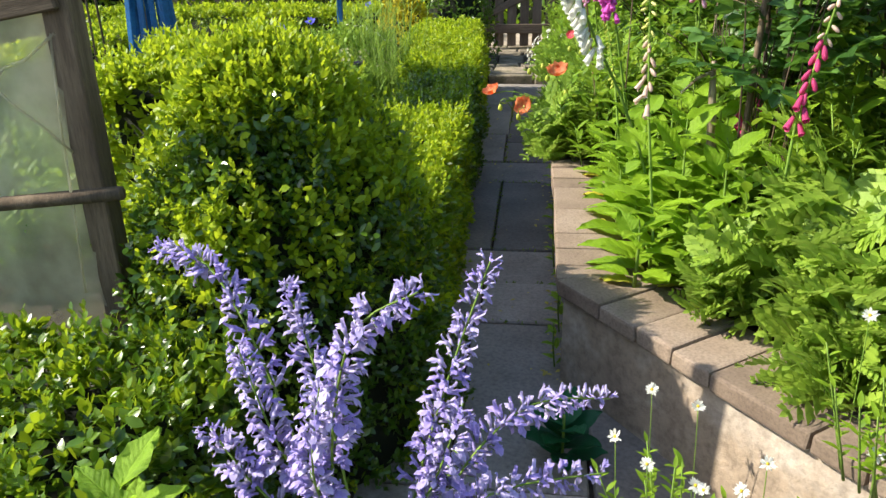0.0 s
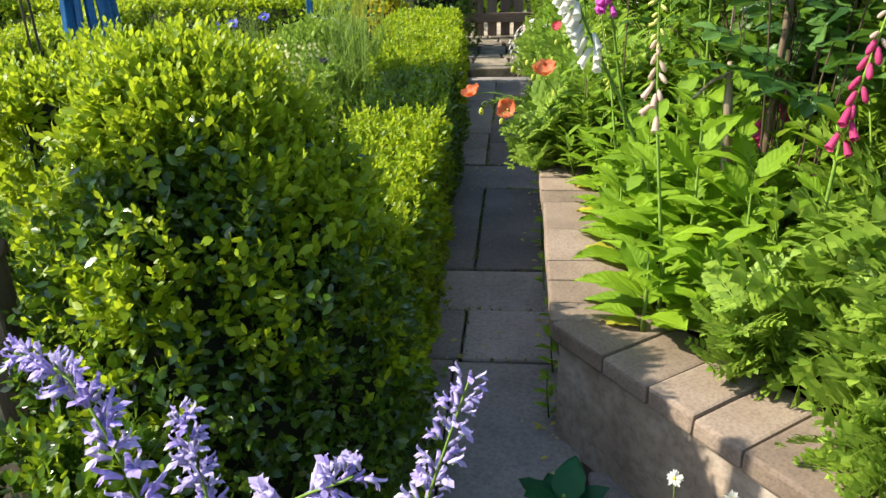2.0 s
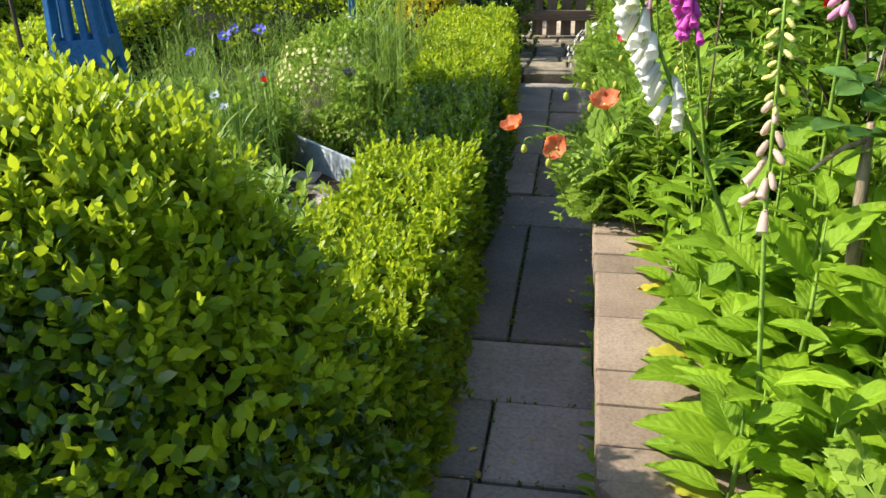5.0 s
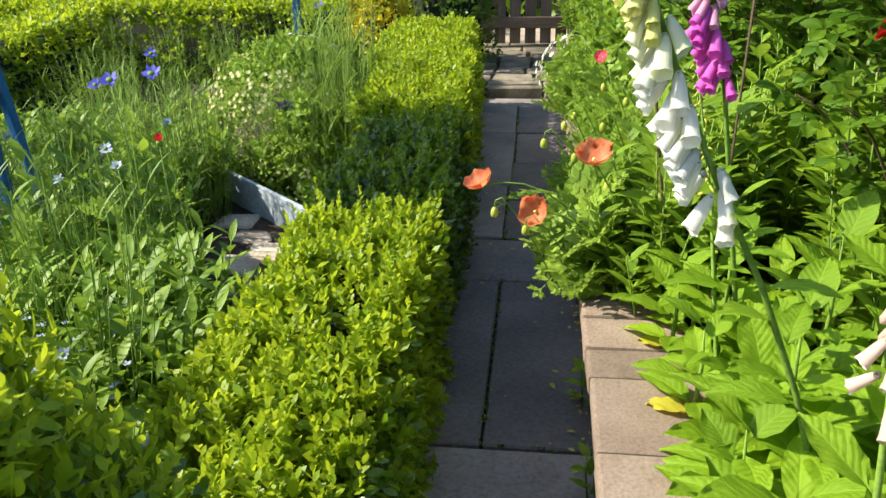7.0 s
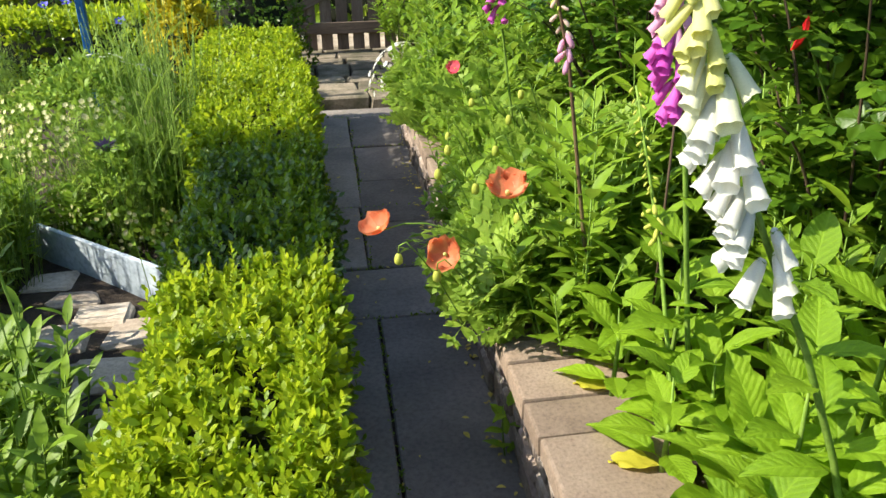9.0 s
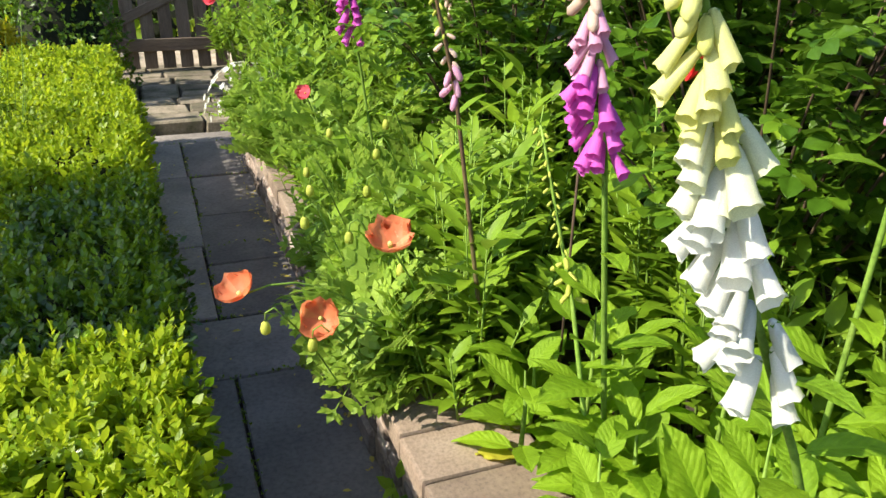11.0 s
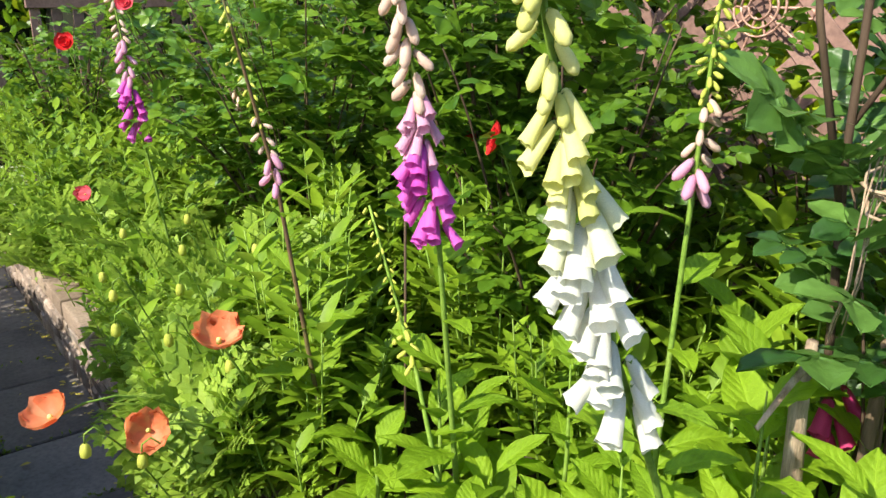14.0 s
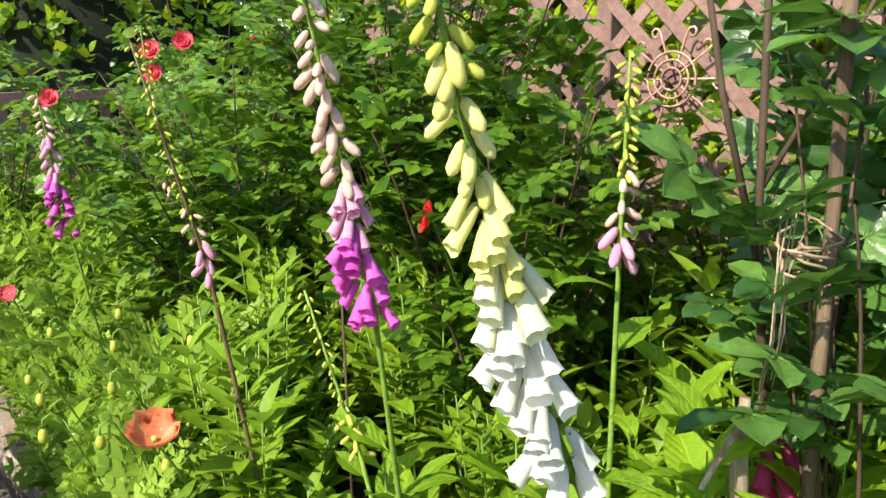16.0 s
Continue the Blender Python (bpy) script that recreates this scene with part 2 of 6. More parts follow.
STEPSTONE = rough_mat("mossy_step_stone", (0.10, 0.10, 0.055), (0.20, 0.17, 0.12), (0.34, 0.28, 0.21), 7, 60, 0.9, 0.6, 0.004, piece=0.35)
SOIL = rough_mat("dark_soil", (0.030, 0.022, 0.015), (0.055, 0.04, 0.028), (0.085, 0.065, 0.045), 9, 90, 0.95, 1.0, 0.012)
GRASSLAND = rough_mat("far_ground", (0.045, 0.07, 0.015), (0.07, 0.10, 0.025), (0.09, 0.12, 0.03), 0.6, 30, 0.95, 0.8, 0.02)
MOSS = rough_mat("moss", (0.035, 0.05, 0.012), (0.06, 0.08, 0.018), (0.09, 0.11, 0.03), 30, 200, 0.95, 1.0, 0.004)
OLDWOOD = rough_mat("weathered_wood", (0.075, 0.050, 0.030), (0.135, 0.094, 0.056), (0.22, 0.16, 0.10), 5, 45, 0.85, 0.6, 0.003, streak=(6, 6, 0.6))
GATEWOOD = rough_mat("gate_wood", (0.115, 0.082, 0.058), (0.17, 0.125, 0.09), (0.23, 0.175, 0.13), 5, 45, 0.85, 0.5, 0.003, streak=(6, 6, 0.6))
LATTICE = rough_mat("lattice_paint", (0.16, 0.092, 0.076), (0.21, 0.125, 0.10), (0.26, 0.16, 0.13), 6, 60, 0.7, 0.3, 0.002, piece=0.12)
BLUEPAINT = rough_mat("blue_paint", (0.010, 0.085, 0.22), (0.018, 0.12, 0.30), (0.03, 0.16, 0.36), 8, 60, 0.5, 0.25, 0.001, piece=0.1)
SLATE = rough_mat("painted_board", (0.26, 0.31, 0.36), (0.36, 0.42, 0.47), (0.46, 0.51, 0.55), 7, 50, 0.7, 0.3, 0.002)
RUST = rough_mat("rusty_iron", (0.26, 0.13, 0.09), (0.42, 0.25, 0.19), (0.58, 0.42, 0.34), 40, 200, 0.6, 0.4, 0.001, metal=0.3)
TWINE = rough_mat("twine", (0.22, 0.155, 0.10), (0.32, 0.235, 0.155), (0.43, 0.33, 0.23), 60, 400, 0.95, 0.9, 0.001)
STUMPWOOD = rough_mat("bare_wood", (0.18, 0.12, 0.075), (0.32, 0.25, 0.17), (0.48, 0.41, 0.31), 12, 90, 0.85, 0.7, 0.003, streak=(5, 5, 0.6))
PLASTIC_GREEN = rough_mat("dark_green_plastic", (0.006, 0.07, 0.042), (0.009, 0.09, 0.055), (0.014, 0.11, 0.07), 9, 90, 0.4, 0.1, 0.001, gloss=0.5)


def polythene():
    m, t, out = shader("polythene_film")
    tc = t.nodes.new("ShaderNodeTexCoord")
    ns = node(t, "ShaderNodeTexNoise", Scale=7.0, Detail=5.0)
    t.links.new(tc.outputs["Object"], ns.inputs["Vector"])
    p = node(t, "ShaderNodeBsdfPrincipled", Roughness=0.28)
    p.inputs["Base Color"].default_value = (0.58, 0.50, 0.33, 1)
    tr = t.nodes.new("ShaderNodeBsdfTranslucent")
    tr.inputs["Color"].default_value = (0.72, 0.70, 0.45, 1)
    clear = t.nodes.new("ShaderNodeBsdfTransparent")
    a = t.nodes.new("ShaderNodeMixShader")
    a.inputs["Fac"].default_value = 0.55
    b = t.nodes.new("ShaderNodeMixShader")
    t.links.new(p.outputs[0], a.inputs[1])
    t.links.new(tr.outputs[0], a.inputs[2])
    t.links.new(ramp(t, ns.outputs["Fac"], [(0.35, (0.66, 0.66, 0.66)), (0.62, (0.3, 0.3, 0.3))]), b.inputs["Fac"])
    t.links.new(a.outputs[0], b.inputs[1])
    t.links.new(clear.outputs[0], b.inputs[2])
    t.links.new(b.outputs[0], out.inputs["Surface"])
    return m


FILM = polythene()


# ---- mesh helpers ----
def mesh_of(name, verts, faces, mat, smooth=True):
    me = bpy.data.meshes.new(name)
    verts = np.asarray(verts, dtype=np.float32).reshape(-1, 3)
    faces = np.asarray(faces, dtype=np.int32)
    n, k = faces.shape
    me.vertices.add(len(verts))
    me.vertices.foreach_set("co", verts.ravel())
    me.loops.add(n * k)
    me.loops.foreach_set("vertex_index", faces.ravel())
    me.polygons.add(n)
    me.polygons.foreach_set("loop_start", np.arange(0, n * k, k, dtype=np.int32))
    me.polygons.foreach_set("use_smooth", np.full(n, smooth))
    me.materials.append(mat)
    me.update(calc_edges=True)
    return me


def thing(name, base=(0, 0, 0), label="", category="", group="", kind=""):
    ob = new(name)
    ob.empty_display_size = 0.05
    ob.location = base
    return tagged(ob, label, category, group, kind)


def child(name, me, parent, label="", kind="", m=None):
    ob = new(name, me)
    ob.parent = parent
    if m is not None:
        ob.matrix_basis = m
    return tagged(ob, label, "", "", kind)


def part(name, bm, material, parent, label=""):
    me = bpy.data.meshes.new(name)
    bm.to_mesh(me)
    bm.free()
    me.materials.append(material)
    return child(name, me, parent, label)


def join(pieces):
    """Several (verts, faces) of triangles as one."""
    vs, fs, k = [], [], 0
    for v, f in pieces:
        vs.append(v)
        fs.append(np.asarray(f) + k)
        k += len(v)
    return np.concatenate(vs), np.concatenate(fs)


def unit(a):
    a = np.asarray(a, float)
    return a / np.maximum(np.linalg.norm(a, axis=-1, keepdims=True), 1e-9)


def scatter(tpl, pos, way, up, size, wide=1.0):
    """Copies of a template (root at 0, tip along y, upper side z) at pos, pointing along way."""
    v, f = tpl
    pos, y = np.asarray(pos, float), unit(way)
    up = np.broadcast_to(np.asarray(up, float), y.shape)
    x = unit(np.cross(y, up) + 1e-6)
    z = np.cross(x, y)
    size = np.broadcast_to(np.asarray(size, float), (len(pos),))
    wide = np.broadcast_to(np.asarray(wide, float), (len(pos),))
    out = (v[None, :, 0, None] * (x * wide[:, None])[:, None] + v[None, :, 1, None] * y[:, None] + v[None, :, 2, None] * z[:, None])
    out = out * size[:, None, None] + pos[:, None]
    faces = f[None] + (np.arange(len(pos)) * len(v))[:, None, None]
    return out.reshape(-1, 3), faces.reshape(-1, 3)


def leaf_tpl(n=3, w=0.5, fold=0.12, curl=0.15, wide_at=0.45, wave=0.0, stalk=0.0):
    """A leaf one unit long: a midrib and two halves, folded, curled down at the tip."""
    vs, fs = [(0, 0, 0)], []
    for i in range(1, n):
        t = i / n
        a = t ** (math.log(0.5) / math.log(wide_at))
        h = w / 2 * math.sin(math.pi * a) ** 0.8
        y = stalk + (1 - stalk) * t
        z = -curl * t * t
        k = wave * (1 if i % 2 else -1)
        vs += [(-h, y, z + fold * h + k), (0, y, z), (h, y, z + fold * h - k)]
    vs.append((0, 1, -curl))
    last = len(vs) - 1
    fs += [(0, 2, 1), (0, 3, 2)]
    for i in range(n - 2):
        a, b = 1 + 3 * i, 4 + 3 * i
        fs += [(a, a + 1, b + 1), (a, b + 1, b), (a + 1, a + 2, b + 2), (a + 1, b + 2, b + 1)]
    a = 1 + 3 * (n - 2)
    fs += [(a, a + 1, last), (a + 1, a + 2, last)]
    return np.array(vs, float), np.array(fs)


def broad_leaf(n=9, w=0.5, curl=0.25, wide_at=0.42, ruffle=0.02, teeth=0.0, stalk=0.12, seed=0, cup=0.18):
    """A large soft leaf: seven points across, veins pressed in, an uneven edge."""
    r = np.random.default_rng(seed)
    vs, fs = [], []
    cols = np.array([-1, -0.66, -0.33, 0, 0.33, 0.66, 1])
    for i in range(n + 1):
        t = i / n
        a = t ** (math.log(0.5) / math.log(wide_at))
        h = max(w / 2 * math.sin(math.pi * a) ** 0.75, 0.008) * (1 + teeth * (1 if i % 2 else -1) * (0 < i < n))
        for c in cols:
            y = stalk + (1 - stalk) * t - 0.10 * abs(c) * (1 - t) * 0.5
            z = -curl * t * t + cup * abs(c) * h + ruffle * r.normal() * (0.3 + abs(c)) - 0.012 * (abs(c) < 0.1)
            vs.append((c * h, y, z))
    vs.append((0, 0, -0.01))
    for i in range(n):
        for j in range(6):
            a = i * 7 + j
            fs += [(a, a + 1, a + 8), (a, a + 8, a + 7)]
    root = len(vs) - 1
    fs += [(root, 3, 2), (root, 4, 3)]
    return np.array(vs, float), np.array(fs)


def cut_leaf(pairs=8, w=0.42, curl=0.45, lobe=0.34, seed=1):
    """A long leaf cut to the rib into toothed lobes."""
    r = np.random.default_rng(seed)
    one = leaf_tpl(3, 0.56, 0.2, 0.22)
    small = leaf_tpl(2, 0.60, 0.1, 0.1)
    pcs = []
    ys = np.linspace(0.16, 0.93, pairs)
    for y in ys:
        z = -curl * y * y
        prof = math.sin(math.pi * (0.18 + 0.74 * y)) ** 0.8
        for s in (-1, 1):
            d = np.array([[s * 1.0, 0.75, -0.1 + 0.2 * r.random()]])
            L = lobe * prof * (0.85 + 0.3 * r.random())
            pcs.append(scatter(one, [[0, y, z]], d, (0, 0, 1), L))
            q = np.array([0, y, z]) + unit(d)[0] * L * 0.5
            pcs.append(scatter(small, [q], d * (1, 0, 1) + [[0, 1.6, 0]], (0, 0, 1), L * 0.52))
            pcs.append(scatter(small, [q], d * (1, 0, 1) + [[0, -0.3, 0]], (0, 0, 1), L * 0.46))
    pcs.append(scatter(one, [[0, 0.9, -curl * 0.81]], [[0, 1, -0.6]], (0, 0, 1), 0.2))
    rib = [(s * 0.012 * (1 - 0.6 * t), t, -curl * t * t + 0.004) for t in np.linspace(0, 1, 7) for s in (-1, 1)]
    rf = [f for i in range(6) for f in ((2 * i, 2 * i + 1, 2 * i + 3), (2 * i, 2 * i + 3, 2 * i + 2))]
    pcs.append((np.array(rib), np.array(rf)))
    return join(pcs)


def rose_leaf_tpl(seed=3):
    """Five toothed leaflets on one stalk."""
    lf = broad_leaf(6, 0.74, 0.12, 0.5, 0.012, 0.07, 0.06, seed, 0.25)
    pcs = [scatter(lf, [[0, 0.56, 0]], [[0, 1, -0.15]], (0, 0, 1), 0.48)]
    for y, L in ((0.52, 0.42), (0.26, 0.34)):
        for s in (-1, 1):
            pcs.append(scatter(lf, [[0, y, 0]], [[s, 0.35, -0.12]], (0, 0, 1), L))
    st = [(-0.008, 0, 0), (0.008, 0, 0), (0.008, 0.6, 0), (-0.008, 0.6, 0)]
    pcs.append((np.array(st, float), np.array([(0, 1, 2), (0, 2, 3)])))
    return join(pcs)


def tube(points, radii, sides=6):
    """A round stem through points."""
    p = np.asarray(points, float)
    rr = np.broadcast_to(np.asarray(radii, float), (len(p),))
    d = unit(np.gradient(p, axis=0))
    ref = np.array([0.3, 0.9, 0.1]) if abs(d[0][2]) > 0.7 else np.array([0, 0, 1.0])
    vs, fs = [], []
    for i in range(len(p)):
        x = unit(np.cross(d[i], ref))
        y = np.cross(d[i], x)
        for k in range(sides):
            a = 2 * math.pi * k / sides
            vs.append(p[i] + rr[i] * (math.cos(a) * x + math.sin(a) * y))
    for i in range(len(p) - 1):
        for k in range(sides):
            a, b = i * sides + k, i * sides + (k + 1) % sides
            fs += [(a, b, b + sides), (a, b + sides, a + sides)]
    n = len(vs)
    vs += [p[0], p[-1]]
    for k in range(sides):
        fs += [(n, (k + 1) % sides, k), (n + 1, n - sides + k, n - sides + (k + 1) % sides)]
    return np.array(vs), np.array(fs)


def arc(a, b, sag=(0, 0, 0), n=6):
    t = np.linspace(0, 1, n)[:, None]
    return np.array(a, float) * (1 - t) + np.array(b, float) * t + np.array(sag, float) * 4 * t * (1 - t)


def slab(x0, y0, z0, x1, y1, z1, bevel=0.006, seg=1, jitter=0.0, seed=0):
    """A block with softened edges, about its own middle; returns the bmesh and the middle."""
    bm = bmesh.new()
    bmesh.ops.create_cube(bm, size=1)
    mid = Vector(((x0 + x1) / 2, (y0 + y1) / 2, (z0 + z1) / 2))
    r = random.Random(seed)
    for v in bm.verts:
        v.co = Vector((v.co.x * (x1 - x0), v.co.y * (y1 - y0), v.co.z * (z1 - z0)))
        v.co += Vector((r.uniform(-1, 1), r.uniform(-1, 1), r.uniform(-0.3, 0.3))) * jitter
    bmesh.ops.bevel(bm, geom=list(bm.edges), offset=bevel, segments=seg, affect="EDGES", profile=0.6)
    return bm, mid


def block(name, box, mat, parent, label="", bevel=0.006, jitter=0.0, seed=0, turn=None):
    bm, mid = slab(*box, bevel=bevel, jitter=jitter, seed=seed)
    ob = part(name, bm, mat, parent, label)
    ob.matrix_basis = Matrix.Translation(mid - parent.location) @ (turn or Matrix())
    return ob


def beam(name, a, b, width, depth, mat, parent, label="", bevel=0.004, seed=0, facing=(0, 0, 1)):
    """A straight squared timber from a to b."""
    a, b = Vector(a), Vector(b)
    L = (b - a).length
    bm, _ = slab(-width / 2, -depth / 2, 0, width / 2, depth / 2, L, bevel, 1, 0.0015, seed)
    ob = part(name, bm, mat, parent, label)
    z = (b - a).normalized()
    x = z.cross(Vector(facing))
    x = x.normalized() if x.length > 1e-3 else Vector((1, 0, 0))
    y = z.cross(x)
    ob.matrix_basis = Matrix.Translation((a + b) / 2 - parent.location) @ Matrix((x, y, z)).transposed().to_4x4()
    return ob


# ---- ground, path and walls ----
def ground_sheet():
    n = 40
    xs = np.concatenate([-np.geomspace(400, 6, 12), np.linspace(-5, 5, n), np.geomspace(6, 400, 12)])
    V = [(x, y + 3, -0.02 + 0.006 * noise.noise((x * 3, y * 3, 0))) for x in xs for y in xs]
    k = len(xs)
    F = [(i * k + j, (i + 1) * k + j, (i + 1) * k + j + 1, i * k + j + 1) for i in range(k - 1) for j in range(k - 1)]
    ob = new("ground", mesh_of("ground", V, F, SOIL))
    return tagged(ob, "dark garden soil reaching to the horizon", "ground", kind="structure")


ground_sheet()


def bed_soil(name, outline, z, label):
    """A bed of lumpy soil inside a four-sided outline."""
    a, b, c, d = [np.array(p, float) for p in outline]
    n = 26
    V = []
    for i in range(n + 1):
        for j in range(n + 1):
            s, t = i / n, j / n
            p = (a * (1 - s) + b * s) * (1 - t) + (d * (1 - s) + c * s) * t
            V.append((p[0], p[1], z + 0.025 * noise.noise((p[0] * 7, p[1] * 7, 2))))
    F = [(i * (n + 1) + j, (i + 1) * (n + 1) + j, (i + 1) * (n + 1) + j + 1, i * (n + 1) + j + 1) for i in range(n) for j in range(n)]
    return tagged(new(name, mesh_of(name, V, F, SOIL)), label, "soil", kind="structure")


bed_soil("soil_raised", [(0.44, 2.28), (0.44, 8.2), (4.5, 8.2), (1.98, 0.22)], 0.315, "dark soil of the raised bed behind the wall")
bed_soil("soil_left", [(-6, 0.2), (-6, 9), (-0.25, 9), (-0.25, 0.2)], 0.02, "dark soil of the flower bed behind the hedge")

# paving: left and right edge, start and end of each slab
path_base = tagged(thing("path"), "grey stone slab garden path in shade", "path", kind="structure")
bm_bed, mid_bed = slab(-0.32, -3.0, -0.06, 0.36, 6.9, -0.022, 0.005)
bedding = part("bedding", bm_bed, MOSS, path_base, "mossy joints")
bedding.location = mid_bed
SLABS = [
    (-0.30, -0.02, -2.2, -1.5), (-0.02, 0.34, -2.2, -1.3), (-0.30, 0.34, -1.3, -0.75), (-0.30, 0.05, -0.75, 0.0), (0.05, 0.34, -0.75, 0.2),
    (-0.30, 0.34, 0.2, 0.62), (-0.30, 0.02, 0.62, 1.3), (0.02, 0.34, 0.62, 1.3), (-0.30, 0.34, 1.3, 1.72), (-0.30, -0.03, 1.72, 2.60), (-0.03, 0.34, 1.72, 2.60),
    (-0.30, -0.01, 2.60, 2.93), (-0.01, 0.34, 2.60, 2.93), (-0.30, 0.34, 2.93, 3.26), (-0.30, 0.0, 3.26, 4.20), (0.0, 0.34, 3.26, 4.20),
    (-0.30, 0.34, 4.20, 4.58), (-0.30, -0.01, 4.58, 5.20), (-0.01, 0.34, 4.58, 5.02), (-0.01, 0.34, 5.02, 5.55), (-0.30, 0.0, 5.20, 6.10),
    (0.0, 0.34, 5.55, 6.10), (-0.30, -0.01, 6.10, 6.72), (-0.01, 0.34, 6.10, 6.72), (-0.30, 0.34, 6.72, 6.93),
]
for i, (x0, x1, y0, y1) in enumerate(SLABS):
    dz = 0.004 * math.sin(i * 2.3)
    warm = y0 < 2.95 and (x1 - x0 > 0.5 or i % 2 == 0 or y0 < 1.8)
    block("slab", (x0 + 0.004, y0 + 0.004, -0.045, x1 - 0.004, y1 - 0.004, dz), STONE_WARM if warm else STONE, path_base, "", 0.005, 0.003, i)
# side paving in front of the slanting wall
side = tagged(thing("pavement"), "stone paving in front of the slanting bed wall", "paving", kind="structure")
for i, (x0, y0, x1, y1) in enumerate([(0.345, -2.2, 0.9, -1.4), (0.345, -1.4, 0.9, -0.6), (0.345, -0.6, 0.9, 0.1), (0.345, 0.1, 0.9, 0.75), (0.345, 0.75, 0.9, 1.3),
                                      (0.345, 1.3, 0.80, 2.1), (0.9, -2.2, 1.6, -1.2), (0.9, -1.2, 1.6, -0.3), (0.9, -0.3, 1.6, 0.6), (0.9, 0.6, 1.4, 1.2)]):
    block("slab", (x0 + 0.004, y0 + 0.004, -0.045, x1 - 0.004, y1 - 0.004, 0.003 * math.sin(i * 1.7)), STONE, side, "", 0.005, 0.003, i + 50)

# low sunlit step of broken paving before the gate
step = tagged(thing("step", (0, 7.6, 0)), "low step of pale broken stone before the gate", "step", kind="structure")
rs = random.Random(5)
y = 6.95
while y < 8.6:
    h = rs.uniform(0.15, 0.28)
    x = -0.62
    while x < 0.6:
        w = rs.uniform(0.2, 0.42)
        block("stone", (x + 0.008, y + 0.008, -0.03, min(x + w, 0.62) - 0.008, y + h - 0.008, 0.065 + rs.uniform(-0.006, 0.006)), STEPSTONE, step, "", 0.012, 0.015, int(y * 100 + x * 10))
        x += w
    y += h


def wall_run(name, a, b, label, body_mat, pitch, coping_depth=0.25, height=0.30, top=0.355, faced=False, s=1):
    """A low bed wall from a to b with the bed on its right (s=1) or left (s=-1); every coping stone is a piece of its own."""
    a, b = Vector((*a, 0)), Vector((*b, 0))
    d = (b - a).normalized()
    side_way = Vector((d.y, -d.x, 0))          # towards the bed
    L = (b - a).length
    w = tagged(thing(name, a), label, "wall", kind="structure")
    m = Matrix((d, -side_way, Vector((0, 0, 1)))).transposed().to_4x4()
    inset = 0.05 if faced else 0.026
    bm, mid = slab(0, min(-0.24 * s, -inset * s), -0.03, L, max(-0.24 * s, -inset * s), height, 0.004)
    body = part("body", bm, body_mat, w, "rough mortared wall face")
    body.matrix_basis = m @ Matrix.Translation(mid)
    r = random.Random(len(name) + 3)
    x, k = 0.0, 0
    for step_len in pitch:
        if x >= L:
            break
        e = min(x + step_len, L)
        bm, mid = slab(x + 0.002, min(-coping_depth * s, 0), height, e - 0.002, max(-coping_depth * s, 0) + r.uniform(-0.004, 0.004), top + r.uniform(-0.004, 0.004), 0.008, 2, 0.002, k)
        part("coping_stone", bm, COPING, w).matrix_basis = m @ Matrix.Translation(mid)
        x, k = e, k + 1
    if faced:
        z = 0.0
        while z < height - 0.03:
            h = r.uniform(0.05, 0.085)
            x = 0.0
            while x < L:
                e = min(x + r.uniform(0.07, 0.19), L)
                bm, mid = slab(x + 0.004, -0.10, z + 0.004, e - 0.004, -0.044 + r.uniform(-0.004, 0.010), min(z + h, height) - 0.004, 0.010, 1, 0.006, k)
                part("stone", bm, RUBBLE, w).matrix_basis = m @ Matrix.Translation(mid)
                x, k = e, k + 1
            z += h
    return w


PITCH = [0.10, 0.13, 0.13, 0.24, 0.25, 0.12, 0.14] + [0.13, 0.25, 0.13, 0.22] * 8
wall_run("wall_bed_path", (0.25, 2.24), (0.25, 6.4), "low rubble garden wall with brown coping stones along the path", RENDER, PITCH, faced=True)
DIAG = Vector((0.58, -0.79, 0)).normalized()
wall_run("wall_bed_slant", (0.25, 2.235), (0.25 + DIAG.x * 2.6, 2.235 + DIAG.y * 2.6), "low rendered garden wall with brown coping, slanting off the path", RENDER,
         [0.19, 0.145, 0.13, 0.125, 0.27] + [0.13, 0.25, 0.22] * 8, top=0.350, s=-1)

# ---- gate at the end of the path ----
gate = thing("garden_gate", (-0.05, 8.45, 0.065), "weathered brown wooden picket gate, closed, at the path's end", "gate")
for k, x in enumerate(np.arange(-0.62, 0.60, 0.130)):
    beam("picket", (x, 8.47, 0.09), (x, 8.47, 1.12), 0.092, 0.02, GATEWOOD, gate, seed=k, facing=(0, 1, 0))
for z in (0.27, 0.86):
    beam("rail", (-0.66, 8.445, z), (0.62, 8.445, z), 0.03, 0.095, GATEWOOD, gate, seed=int(z * 10), facing=(0, 0, 1))
beam("brace", (-0.6, 8.455, 0.30), (0.56, 8.455, 0.84), 0.02, 0.07, GATEWOOD, gate, facing=(0, 0, 1))
for x in (-0.74, 0.70):
    post = thing("gate_post", (x, 8.45, 0), "square weathered wooden gate post", "post", "gate posts")
    beam("shaft", (x, 8.45, 0.0), (x, 8.45, 1.3), 0.10, 0.10, GATEWOOD, post, facing=(1, 0, 0))
    block("cap", (x - 0.06, 8.39, 1.30, x + 0.06, 8.51, 1.325), GATEWOOD, post)


# ---- clipped box ----
BOXLEAF = leaf_tpl(3, 0.52, 0.16, 0.10, 0.5)
SMALL = leaf_tpl(2, 0.5, 0.15, 0.10)


